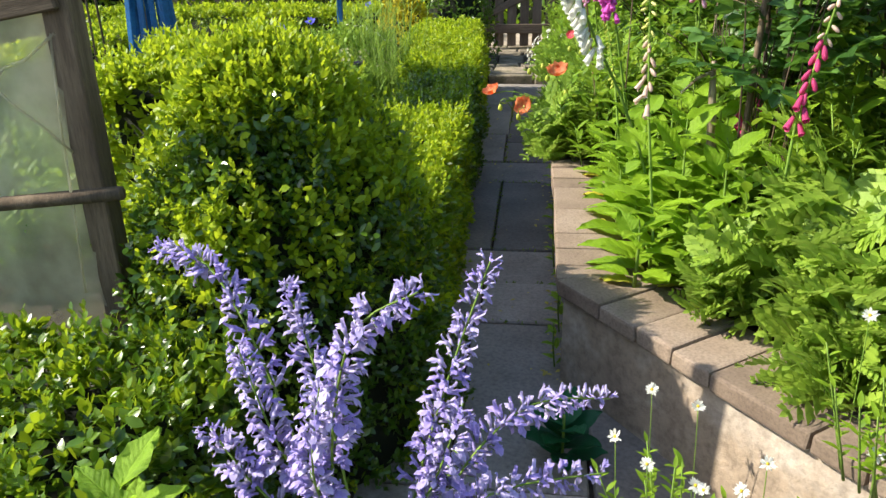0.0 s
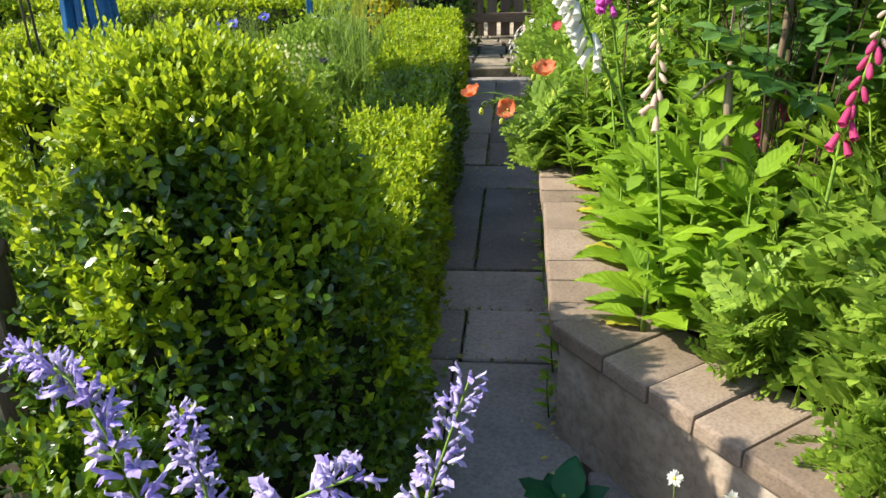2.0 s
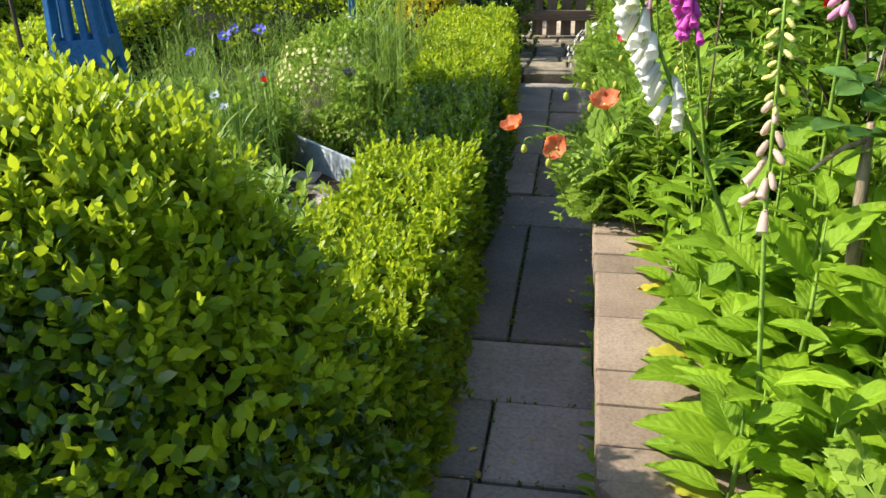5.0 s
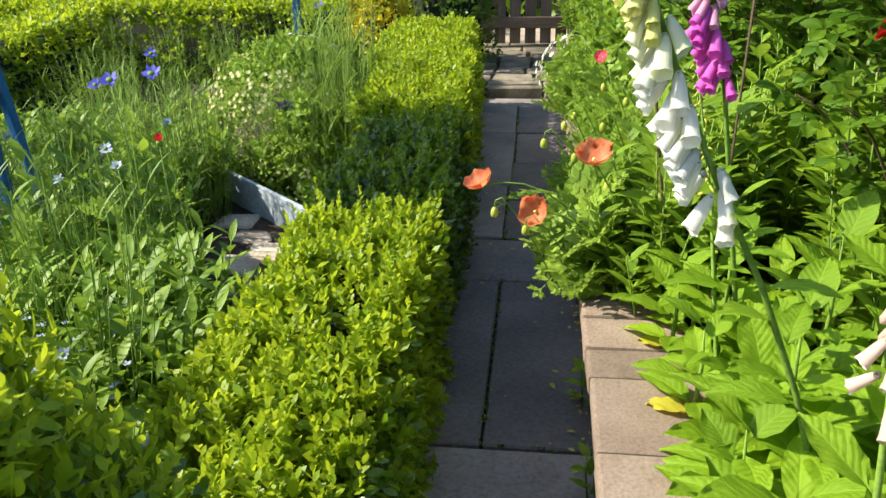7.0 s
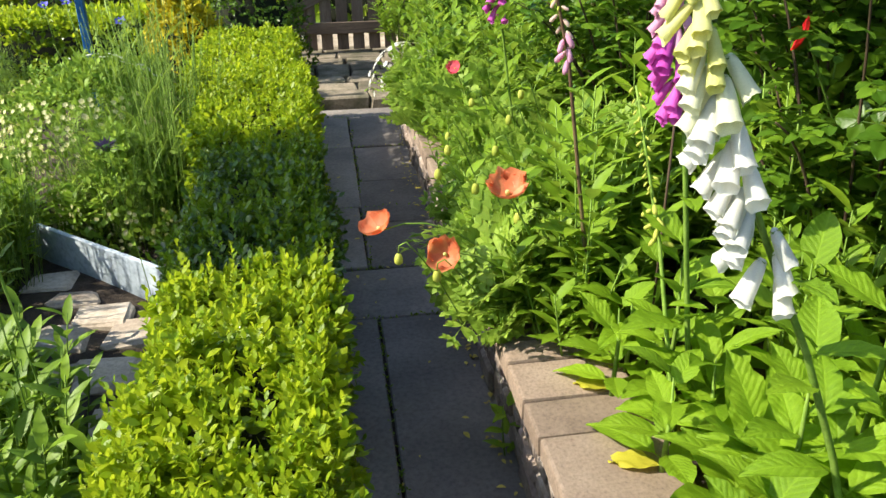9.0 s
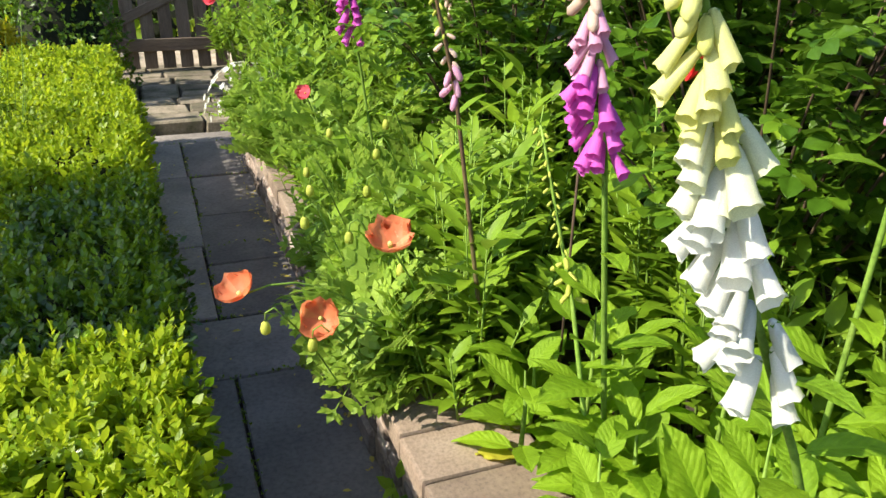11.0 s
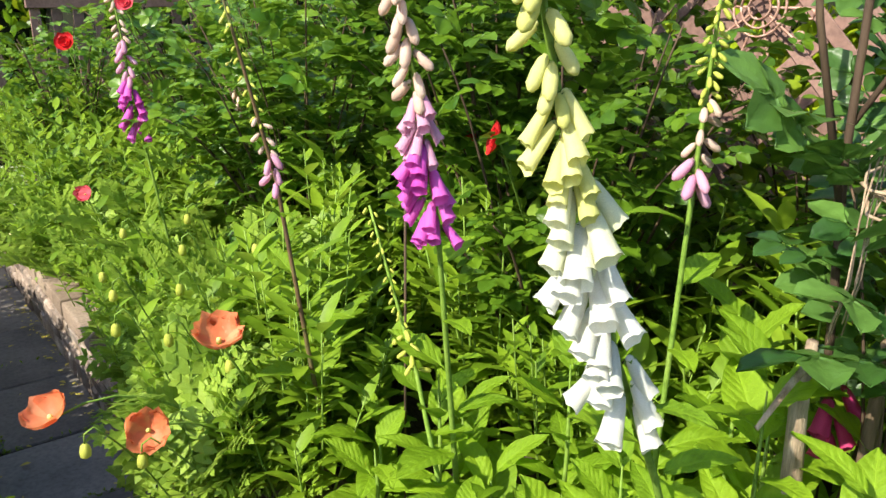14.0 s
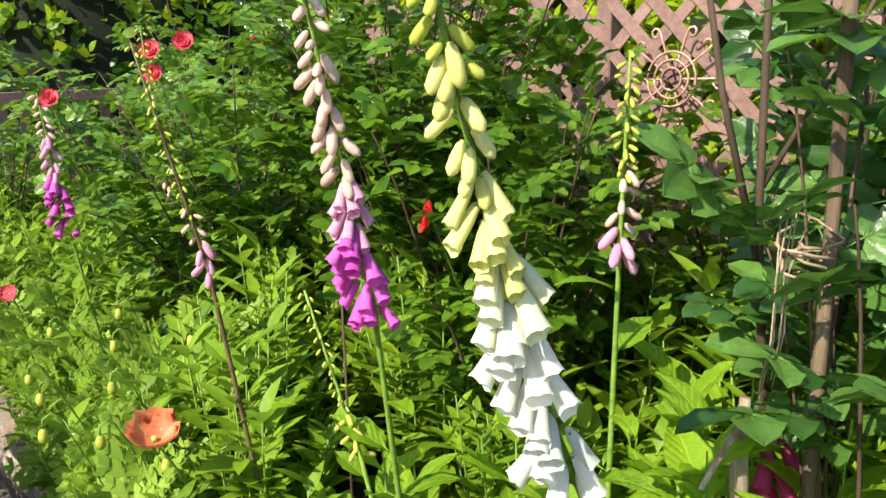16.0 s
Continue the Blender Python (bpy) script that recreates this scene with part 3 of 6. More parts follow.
def box_points(x0, y0, x1, y1, z0, z1, n, bumps=0.03, round_=0.07, seed=0):
    """Points on a clipped hedge, uneven, with their outward ways."""
    r = np.random.default_rng(seed)
    X, Y, Z = x1 - x0, y1 - y0, z1 - z0
    areas = np.array([X * Y * 1.15, X * Z, X * Z, Y * Z, Y * Z])
    f = r.choice(5, n, p=areas / areas.sum())
    u, v = r.random(n), r.random(n)
    P = np.zeros((n, 3))
    N = np.zeros((n, 3))
    for k in range(5):
        m = f == k
        if k == 0:
            P[m] = np.stack([x0 + u[m] * X, y0 + v[m] * Y, np.full(m.sum(), z1)], 1)
            N[m] = (0, 0, 1)
        elif k < 3:
            P[m] = np.stack([x0 + u[m] * X, np.full(m.sum(), (y0, y1)[k - 1]), z0 + v[m] * Z], 1)
            N[m] = (0, (-1, 1)[k - 1], 0)
        else:
            P[m] = np.stack([np.full(m.sum(), (x0, x1)[k - 3]), y0 + u[m] * Y, z0 + v[m] * Z], 1)
            N[m] = ((-1, 1)[k - 3], 0, 0)
    c0 = np.array([x0 + round_, y0 + round_, z0 - 1])
    c1 = np.array([x1 - round_, y1 - round_, z1 - round_])
    core = np.clip(P, c0, c1)
    d = P - core
    L = np.linalg.norm(d, axis=1, keepdims=True)
    N = np.where(L > 1e-6, d / np.maximum(L, 1e-6), N)
    P = core + N * np.minimum(L, round_)
    off = np.array([noise.noise(Vector(p) * 6.0) + 0.6 * noise.noise(Vector(p) * 17.0) for p in P])
    return P + N * (off * bumps)[:, None], N


def dome_points(c, rx, ry, h, n, bumps=0.04, seed=0):
    """Points on a beehive-shaped bush."""
    r = np.random.default_rng(seed)
    t = r.random(n) ** 1.05
    a = r.random(n) * 2 * np.pi
    ang = t * np.pi / 2
    rad = np.cos(ang) ** 0.74 * (1 + 0.10 * (1 - t))
    z = h * np.sin(ang) ** 0.9
    P = np.stack([c[0] + rx * rad * np.cos(a), c[1] + ry * rad * np.sin(a), z], 1)
    N = unit(np.stack([np.cos(a) * np.cos(ang) / rx, np.sin(a) * np.cos(ang) / ry, np.sin(ang) / h * 0.9], 1))
    off = np.array([noise.noise(Vector(p) * 5.0) + 0.6 * noise.noise(Vector(p) * 15.0) for p in P])
    return P + N * (off * bumps)[:, None], N


def leaf_coat(P, N, per, size, seed, spread=0.9, depth=0.05, tpl=BOXLEAF, sprig=0.035):
    """Sprigs at P: leaves in pairs up a short twig that points outwards."""
    r = np.random.default_rng(seed)
    n = len(P)
    tw = unit(N + np.array([0, 0, 0.45]) + r.normal(0, 0.4, (n, 3)))
    base = P - N * (r.random((n, 1)) ** 0.7 * depth)
    pos = np.repeat(base, per, 0) + np.repeat(tw, per, 0) * (np.tile(np.linspace(0, 1, per), n) * sprig)[:, None]
    way = unit(np.repeat(tw, per, 0) * (0.35 + 0.5 * np.tile(np.linspace(0, 1, per), n))[:, None] + r.normal(0, spread * 0.6, (n * per, 3)))
    up = unit(np.repeat(tw, per, 0) + r.normal(0, 0.35, (n * per, 3)))
    return scatter(tpl, pos, way, up, size * (0.65 + 0.6 * r.random(n * per)))


def box_bush(name, label, pts, core, per, size, base, seed, young=0.4, mats=(BOX, BOX_NEW_LIT), tpl=BOXLEAF, depth=0.05, sprig=0.035, category="hedge", group="", shoots=0):
    P, N = pts
    ob = thing(name, base, label, category, group)
    o = np.array(base)
    r = np.random.default_rng(seed + 99)
    # new growth stands in patches; its weight on tops also paints in sunlit crowns
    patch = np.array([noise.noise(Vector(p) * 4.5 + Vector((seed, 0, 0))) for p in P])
    new_and_lit = (patch + 0.75 * N[:, 2] + r.normal(0, 0.22, len(P))) > (0.5 - young)
    for sel, mat, nm, up in ((~new_and_lit, mats[0], "leaves", 1.0), (new_and_lit, mats[1], "young_leaves", 1.08)):
        if sel.sum() < 5:
            continue
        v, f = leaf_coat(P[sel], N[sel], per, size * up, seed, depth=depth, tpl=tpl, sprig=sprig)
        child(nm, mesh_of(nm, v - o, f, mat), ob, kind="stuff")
    if shoots:
        # long upright shoots of the year stand proud of the clipped crown
        w = np.clip(N[:, 2] - 0.12, 0.004, None) + 0.30 * np.clip(patch - 0.12, 0, None)
        at = r.choice(len(P), shoots, p=w / w.sum())
        per_s = 11
        tw = unit(N[at] * 0.45 + np.array([0, 0, 1.0]) + r.normal(0, 0.22, (shoots, 3)))
        length = r.uniform(0.04, 0.105, shoots)
        q = np.tile(np.linspace(0, 1, per_s), shoots)
        pos = np.repeat(P[at] - N[at] * 0.015, per_s, 0) + np.repeat(tw * length[:, None], per_s, 0) * q[:, None]
        turn = np.arange(shoots * per_s) * 2.3
        out = np.stack([np.cos(turn), np.sin(turn), np.zeros(len(turn))], 1)
        way = unit(out * (1.05 - 0.75 * q)[:, None] + np.repeat(tw, per_s, 0) * (0.55 + 0.6 * q)[:, None] + r.normal(0, 0.15, (len(q), 3)))
        v, f = scatter(tpl, pos, way, np.repeat(tw, per_s, 0), size * (1.0 - 0.35 * q) * r.uniform(0.8, 1.2, len(q)))
        child("shoot_growth", mesh_of("shoot_growth", v - o, f, mats[1]), ob, "fresh upright shoots", kind="stuff")
    # solid dark core behind the leaves, added for inner twigs and their shade
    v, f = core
    child("twig_core", mesh_of("twig_core", v - o, f, TWIG_SHADE), ob, kind="stuff")
    return ob


def grid_core(fn, nu=24, nv=14):
    V = [fn(i / nu, j / nv) for i in range(nu + 1) for j in range(nv + 1)]
    F = []
    for i in range(nu):
        for j in range(nv):
            a = i * (nv + 1) + j
            F += [(a, a + nv + 1, a + nv + 2), (a, a + nv + 2, a + 1)]
    return np.array(V, float), np.array(F)


def dome_core(c, rx, ry, h):
    def fn(u, v):
        a, g = u * 2 * math.pi, v * math.pi / 2
        q = max(math.cos(g), 0.0) ** 0.74 * (1 + 0.1 * (1 - v))
        return (c[0] + rx * q * math.cos(a), c[1] + ry * q * math.sin(a), h * math.sin(g) ** 0.9)
    return grid_core(fn)


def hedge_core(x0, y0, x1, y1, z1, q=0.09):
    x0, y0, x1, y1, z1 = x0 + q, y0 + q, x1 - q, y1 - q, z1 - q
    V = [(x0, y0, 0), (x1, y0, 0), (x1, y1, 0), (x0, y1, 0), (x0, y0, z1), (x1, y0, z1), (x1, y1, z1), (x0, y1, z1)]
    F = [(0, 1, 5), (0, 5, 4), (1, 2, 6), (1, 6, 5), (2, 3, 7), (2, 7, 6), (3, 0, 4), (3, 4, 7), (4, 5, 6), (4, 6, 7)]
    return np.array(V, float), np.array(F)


def hedge(name, label, x0, y0, x1, y1, z1, n, per=6, size=0.026, seed=1, young=0.4, tpl=BOXLEAF, bumps=0.03, mats=(BOX, BOX_NEW_LIT), group="box hedges", round_=0.07, shoots=0):
    return box_bush(name, label, box_points(x0, y0, x1, y1, 0.02, z1, n, bumps, round_, seed), hedge_core(x0, y0, x1, y1, z1), per, size,
                    ((x0 + x1) / 2, (y0 + y1) / 2, 0), seed, young, mats, tpl, group=group, shoots=shoots)


dome = (-0.49, 1.98)
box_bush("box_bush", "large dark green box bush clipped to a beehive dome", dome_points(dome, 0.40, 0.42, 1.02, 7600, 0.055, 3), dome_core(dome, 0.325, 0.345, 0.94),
         7, 0.0245, (*dome, 0), 3, 0.14, (BOX_OLD_SHADED, BOX_NEW_LIT), category="bush", depth=0.10, sprig=0.055, shoots=760)
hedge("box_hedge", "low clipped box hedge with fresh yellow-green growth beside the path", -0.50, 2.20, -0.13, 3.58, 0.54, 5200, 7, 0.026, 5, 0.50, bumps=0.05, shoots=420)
# darker leaf colours on this stretch stand in for the shade over it
hedge("box_hedge", "low clipped box hedge, its shade put into darker leaf colour", -0.54, 3.54, -0.15, 4.60, 0.51, 3400, 7, 0.024, 6, -0.3, bumps=0.05, mats=(BOX_OLD_SHADED, BOX), shoots=220)
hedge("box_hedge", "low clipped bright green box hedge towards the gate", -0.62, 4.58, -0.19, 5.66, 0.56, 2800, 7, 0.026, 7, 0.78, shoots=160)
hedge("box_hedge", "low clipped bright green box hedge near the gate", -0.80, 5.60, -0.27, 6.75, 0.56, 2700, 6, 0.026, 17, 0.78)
hedge("box_hedge", "low leafy box hedge in front of the polythene screen", -1.75, 0.75, -0.40, 1.50, 0.55, 4600, 7, 0.028, 8, 0.12, bumps=0.05, mats=(BOX_OLD_SHADED, BOX), shoots=200)
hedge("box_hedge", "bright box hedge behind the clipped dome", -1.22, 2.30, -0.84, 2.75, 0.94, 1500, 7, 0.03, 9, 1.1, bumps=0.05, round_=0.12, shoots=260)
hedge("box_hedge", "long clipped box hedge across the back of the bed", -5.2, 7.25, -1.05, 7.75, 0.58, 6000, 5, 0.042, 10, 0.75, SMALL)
hedge("box_hedge", "second clipped box hedge further back", -5.4, 9.0, -1.0, 9.6, 0.75, 4000, 4, 0.06, 11, 0.6, SMALL)
hedge("box_hedge", "clipped box hedge running away on the far side of the bed", -3.6, 3.6, -3.1, 7.3, 0.55, 3600, 5, 0.045, 12, 0.6, SMALL)
box_bush("golden_shrub", "small golden-yellow shrub at the hedge's end", dome_points((-0.98, 7.05), 0.26, 0.26, 0.72, 700, 0.06, 13), dome_core((-0.98, 7.05), 0.2, 0.2, 0.62),
         6, 0.035, (-0.98, 7.05, 0), 13, 0.8, (GOLD, GOLD), SMALL, category="shrub")
box_bush("dark_shrub", "rounded dark green shrub beside the gate", dome_points((-0.62, 7.75), 0.36, 0.36, 0.95, 1100, 0.06, 14), dome_core((-0.62, 7.75), 0.28, 0.28, 0.85),
         6, 0.035, (-0.62, 7.75, 0), 14, 0.1, (DARKLEAF, BOX), SMALL, category="shrub")
box_bush("dark_shrub", "small dark clipped shrub beside the hedge", dome_points((-1.02, 6.1), 0.17, 0.2, 0.52, 500, 0.04, 15), dome_core((-1.02, 6.1), 0.13, 0.15, 0.45),
         6, 0.028, (-1.02, 6.1, 0), 15, 0.1, (DARKLEAF, BOX), SMALL, category="shrub")

# ---- polythene screen beside the near hedge ----
screen = thing("polythene_screen", (-1.25, 1.70, 0), "old timber frame with torn clear polythene sheet", "screen")
beam("post", (-0.835, 1.74, 0.0), (-0.80, 1.70, 1.55), 0.062, 0.062, OLDWOOD, screen, "weathered upright post", facing=(1, 0, 0))
beam("post", (-1.95, 1.70, 0.0), (-1.95, 1.70, 1.5), 0.062, 0.062, OLDWOOD, screen, "weathered upright post", seed=4, facing=(1, 0, 0))
v, f = tube(arc((-2.0, 1.655, 0.66), (-0.745, 1.69, 0.79), (0, 0, 0.0), 8), np.linspace(0.019, 0.017, 8), 8)
child("rail", mesh_of("rail", v - np.array((-1.25, 1.70, 0)), f, OLDWOOD), screen, "rough round pole rail")
beam("top_rail", (-2.0, 1.675, 1.02), (-0.80, 1.675, 1.225), 0.03, 0.075, OLDWOOD, screen, "dark top rail", seed=8, facing=(0, 0, 1))
fv, ff = [], []
for i in range(25):
    for j in range(25):
        s, q = i / 24, j / 24
        x = -1.95 + 1.10 * s + 0.02 * q
        fv.append((x + 1.25, 0.02 * noise.noise((x * 5, q * 6, 1)) + 0.012 * noise.noise((x * 16, q * 9, 4)), 0.10 + q * (1.0 + 0.16 * s)))
for i in range(24):
    for j in range(24):
        # a torn notch hangs open near the post
        if 0.60 < (j + 0.5) / 24 < 0.86 and i / 24 < 0.62 - 0.9 * abs((j / 24) - 0.74):
            continue
        a = i * 25 + j
        ff += [(a, a + 25, a + 26), (a, a + 26, a + 1)]
child("sheet", mesh_of("sheet", fv, ff, FILM), screen, "clouded polythene sheet, torn").visible_shadow = False
flap = mesh_of("flap", [(0.375, -0.012, 1.045), (0.255, -0.016, 1.035), (0.43, -0.014, 1.135), (0.41, -0.02, 0.89), (0.34, -0.022, 1.0)], [(1, 4, 2), (4, 3, 2), (1, 3, 4)], FILM)
child("flap", flap, screen, "folded-back flap of sheet").visible_shadow = False
for pts in ([(0.26, -0.02, 1.03), (0.30, -0.022, 1.07), (0.35, -0.02, 1.085), (0.43, -0.02, 1.14)], [(0.262, -0.02, 1.03), (0.31, -0.026, 0.985), (0.36, -0.02, 0.94), (0.415, -0.02, 0.885)], [(0.42, -0.018, 1.14), (0.40, -0.02, 0.95), (0.385, -0.018, 0.74), (0.37, -0.02, 0.54)]):
    v, f = tube(pts, 0.0035, 5)
    child("torn_edge", mesh_of("torn_edge", v, f, FILM), screen, "crumpled torn edge of the sheet")


# ---- foxgloves ----
def bell_mesh(name, mat, L=1.0, mouth=0.235, lip=0.032, sides=15):
    """A hollow hanging bell: narrow neck, swollen tube, flared and lobed lip; root at 0, mouth along y."""
    prof = [(0.0, 0.06), (0.05, 0.105), (0.17, 0.62 * mouth), (0.38, 0.78 * mouth), (0.62, 0.88 * mouth), (0.84, 0.97 * mouth), (0.94, mouth * 1.06), (1.0, mouth + lip)]
    vs, fs = [], []
    for y, r in prof:
        for k in range(sides):
            a = 2 * math.pi * k / sides
            lobe = 1 + (0.05 * math.cos(5 * a) if y > 0.95 else 0.02 * math.cos(5 * a) if y > 0.9 else 0.0)
            drop = (0.12 * max(0, -math.sin(a)) + 0.025 * math.cos(5 * a) if y > 0.95 else 0)
            vs.append((r * lobe * math.cos(a), (y + drop) * L, r * lobe * math.sin(a) * 0.86))
    for i in range(len(prof) - 1):
        for k in range(sides):
            a, b = i * sides + k, i * sides + (k + 1) % sides
            fs += [(a, b, b + sides), (a, b + sides, a + sides)]
    vs.append((0, 0, 0))
    n = len(vs) - 1
    fs += [(n, (k + 1) % sides, k) for k in range(sides)]
    return mesh_of(name, vs, fs, mat)


def bud_mesh(name, mat, w=0.22, sides=7):
    prof = [(0.0, 0.35), (0.15, 0.75), (0.5, 0.98), (0.85, 0.90), (1.0, 0.35)]
    vs, fs = [], []
    for y, r in prof:
        for k in range(sides):
            a = 2 * math.pi * k / sides
            vs.append((r * w * math.cos(a), y, r * w * math.sin(a)))
    for i in range(len(prof) - 1):
        for k in range(sides):
            a, b = i * sides + k, i * sides + (k + 1) % sides
            fs += [(a, b, b + sides), (a, b + sides, a + sides)]
    n = len(vs)
    vs += [(0, -0.02, 0), (0, 1.03, 0)]
    fs += [(n, (k + 1) % sides, k) for k in range(sides)] + [(n + 1, 4 * sides + k, 4 * sides + (k + 1) % sides) for k in range(sides)]
    return mesh_of(name, vs, fs, mat)


def aim(pos, way, up, size, parent):
    y = Vector(way).normalized()
    x = y.cross(Vector(up))
    x = x.normalized() if x.length > 1e-4 else Vector((1, 0, 0))
    z = x.cross(y)
    m = Matrix((x, y, z)).transposed().to_4x4()
    return Matrix.Translation(Vector(pos) - parent.location) @ m @ Matrix.Diagonal((size, size, size, 1))


FOXLEAVES = [mesh_of("leaf", *broad_leaf(9, w, c, 0.45, 0.014, 0.02, 0.16, k), FOX) for k, (w, c) in enumerate([(0.46, 0.22), (0.40, 0.35), (0.52, 0.12), (0.36, 0.30)])]
YLEAF = mesh_of("leaf", *broad_leaf(9, 0.5, 0.3, 0.45, 0.03, 0.03, 0.1, 7), YELLOW)
CALYX = mesh_of("calyx", *scatter(leaf_tpl(3, 0.5, 0.2, -0.2), np.zeros((5, 3)), [(math.cos(a), 0.9, math.sin(a)) for a in np.arange(5) * 1.2566], [(math.cos(a), -1, math.sin(a)) for a in np.arange(5) * 1.2566], 0.5), STEM)
BELLS = {m.name: bell_mesh("bell", m) for m in (WHITE, IVORY, CREAM, MAGENTA, PINK, PALE, CERISE)}
YOUNG = {m.name: bell_mesh("bell", m, 1.0, 0.195, 0.012) for m in (IVORY, CREAM, PINK, PALE)}
BUDS = {m.name: bud_mesh("bud", m) for m in (GREENBUD, CREAM, PALE, PINK, CERISE)}
SLIM = {m.name: bud_mesh("bell", m, 0.20, 9) for m in (CREAM, PINK, PALE, CERISE)}


def foxglove(label, base, low, top, rows, bell=0.055, face=(-0.6, -0.5), leaves=10, leaf=0.16, seed=0, stem_mat=None, bend=(0, 0, 0), rad=0.0055, bow=(0, 0, 0)):
    """base of the stem, lowest bell on it, top of the spike; rows: (from, to, kind, material, count, size) along the spike."""
    r = random.Random(seed)
    base, low, top = Vector(base), Vector(low), Vector(top)
    fx = thing("foxglove", base, label, "flower", "foxgloves")
    pts = [base.lerp(low, t) + Vector(bend) * 4 * t * (1 - t) for t in (0, 0.25, 0.5, 0.75)] + [low.lerp(top, t) + Vector(bow) * 4 * t * (1 - t) for t in (0, 0.25, 0.5, 0.75, 1.0)]
    v, f = tube(pts, np.linspace(rad, rad * 0.35, len(pts)), 7)
    child("stem", mesh_of("stem", v - np.array(base), f, stem_mat or STEM), fx)
    axis = (top - low).normalized()
    out = Vector((*face, 0)).normalized()
    side_ = axis.cross(out).normalized()
    for t0, t1, kind, mat, count, size in rows:
        for k in range(count):
            t = t0 + (t1 - t0) * (k + r.uniform(0.2, 0.8)) / count
            a = r.uniform(-1.35, 1.35) * (1.5 if k % 5 == 4 else 1.0) if kind in ("bell", "young") else r.uniform(-2.0, 2.0)
            if k % 2:
                a = -abs(a)
            else:
                a = abs(a)
            w = out * math.cos(a) + side_ * math.sin(a)
            p = low.lerp(top, t) + Vector(bow) * 4 * t * (1 - t) + w * (rad + (0.006 if kind == "bell" else 0.0))
            droop = r.uniform(0.95, 1.9) if kind in ("bell", "young") else r.uniform(0.8, 2.4) if kind == "slim" else r.uniform(0.4, 1.4)
            way = w - Vector((0, 0, droop))
            me = (BELLS if kind == "bell" else YOUNG if kind == "young" else SLIM if kind == "slim" else BUDS)[mat.name]
            s = bell * size * r.uniform(0.9, 1.1)
            child("bell" if kind != "bud" else "bud", me, fx, m=aim(p, way, (0, 0, 1), s, fx))
            if kind != "bud":
                child("calyx", CALYX, fx, m=aim(p, way, (0, 0, 1), s * 0.42, fx))
    for k in range(leaves):
        t = (k / max(leaves - 1, 1)) ** 1.3 * 0.9
        p = base.lerp(low, t) + Vector(bend) * 4 * t * (1 - t)
        a = k * 2.4 + r.uniform(-0.4, 0.4)
        way = Vector((math.cos(a), math.sin(a), 0.35 + 0.3 * t))
        s = leaf * (1.15 - 0.6 * t) * r.uniform(0.8, 1.15)
        child("leaf", FOXLEAVES[k % 4], fx, m=aim(p, way, (0, 0, 1), s, fx))
    return fx


B, Y, S, U = "bell", "young", "slim", "bud"
foxglove("tall white foxglove with yellow-green upper buds, leaning over the path", (0.60, 2.62, 0.33), (0.345, 2.62, 1.0), (0.105, 2.575, 1.62),
         [(-0.08, 0.26, B, WHITE, 17, 0.80), (0.24, 0.33, B, IVORY, 6, 0.74), (0.32, 0.44, Y, CREAM, 9, 0.68), (0.42, 0.60, S, CREAM, 11, 0.52), (0.56, 1.0, U, GREENBUD, 26, 0.36)], 0.062, (-0.55, -0.35), 16, 0.15, 1, bend=(0.03, 0, 0), rad=0.006, bow=(-0.012, 0.012, 0))
foxglove("magenta foxglove with pale pink buds above, on an arching stem", (0.58, 3.12, 0.33), (0.44, 3.03, 1.02), (0.30, 2.99, 1.56),
         [(0.0, 0.25, B, MAGENTA, 16, 0.78), (0.23, 0.38, Y, PINK, 9, 0.74), (0.36, 0.66, S, PALE, 15, 0.68), (0.62, 1.0, U, PALE, 16, 0.5)], 0.054, (-0.6, -0.4), 9, 0.15, 2, rad=0.006)
foxglove("slender foxglove nearly over, with a few last pink bells", (0.47, 3.40, 0.33), (0.36, 3.38, 1.03), (0.26, 3.36, 1.40),
         [(-0.02, 0.14, S, PINK, 5, 0.6), (0.12, 0.3, U, PALE, 6, 0.35), (0.25, 1.0, U, GREENBUD, 24, 0.24)], 0.05, (-0.5, -0.5), 8, 0.14, 3, RED_STEM)
foxglove("small magenta foxglove deeper in the bed", (0.55, 4.46, 0.33), (0.46, 4.45, 0.97), (0.42, 4.44, 1.32),
         [(-0.02, 0.40, B, MAGENTA, 12, 0.9), (0.38, 0.7, S, PINK, 9, 0.7), (0.68, 1.0, U, PALE, 10, 0.45)], 0.054, (-0.6, -0.5), 8, 0.13, 4)
foxglove("pale cream-pink foxglove with few bells beside the coping", (0.55, 2.36, 0.33), (0.485, 2.345, 0.86), (0.46, 2.34, 1.22),
         [(-0.05, 0.22, B, PALE, 4, 0.8), (0.15, 0.5, S, PALE, 8, 0.65), (0.45, 1.0, U, CREAM, 16, 0.45)], 0.043, (-0.7, -0.6), 8, 0.15, 5)
foxglove("cerise-pink foxglove beside the rose stems", (0.80, 2.12, 0.33), (0.81, 2.10, 0.88), (0.88, 2.10, 1.28),
         [(-0.05, 0.16, B, CERISE, 4, 0.75), (0.14, 0.5, S, CERISE, 8, 0.7), (0.45, 1.0, U, PALE, 14, 0.45)], 0.048, (-0.5, -0.8), 8, 0.15, 6)
foxglove("broken-off cerise foxglove with a few last bells beside the dead stem", (0.86, 2.63, 0.33), (0.845, 2.62, 0.75), (0.84, 2.62, 0.88),
         [(-0.10, 0.6, B, CERISE, 5, 0.95)], 0.055, (-0.7, -0.6), 6, 0.14, 16)
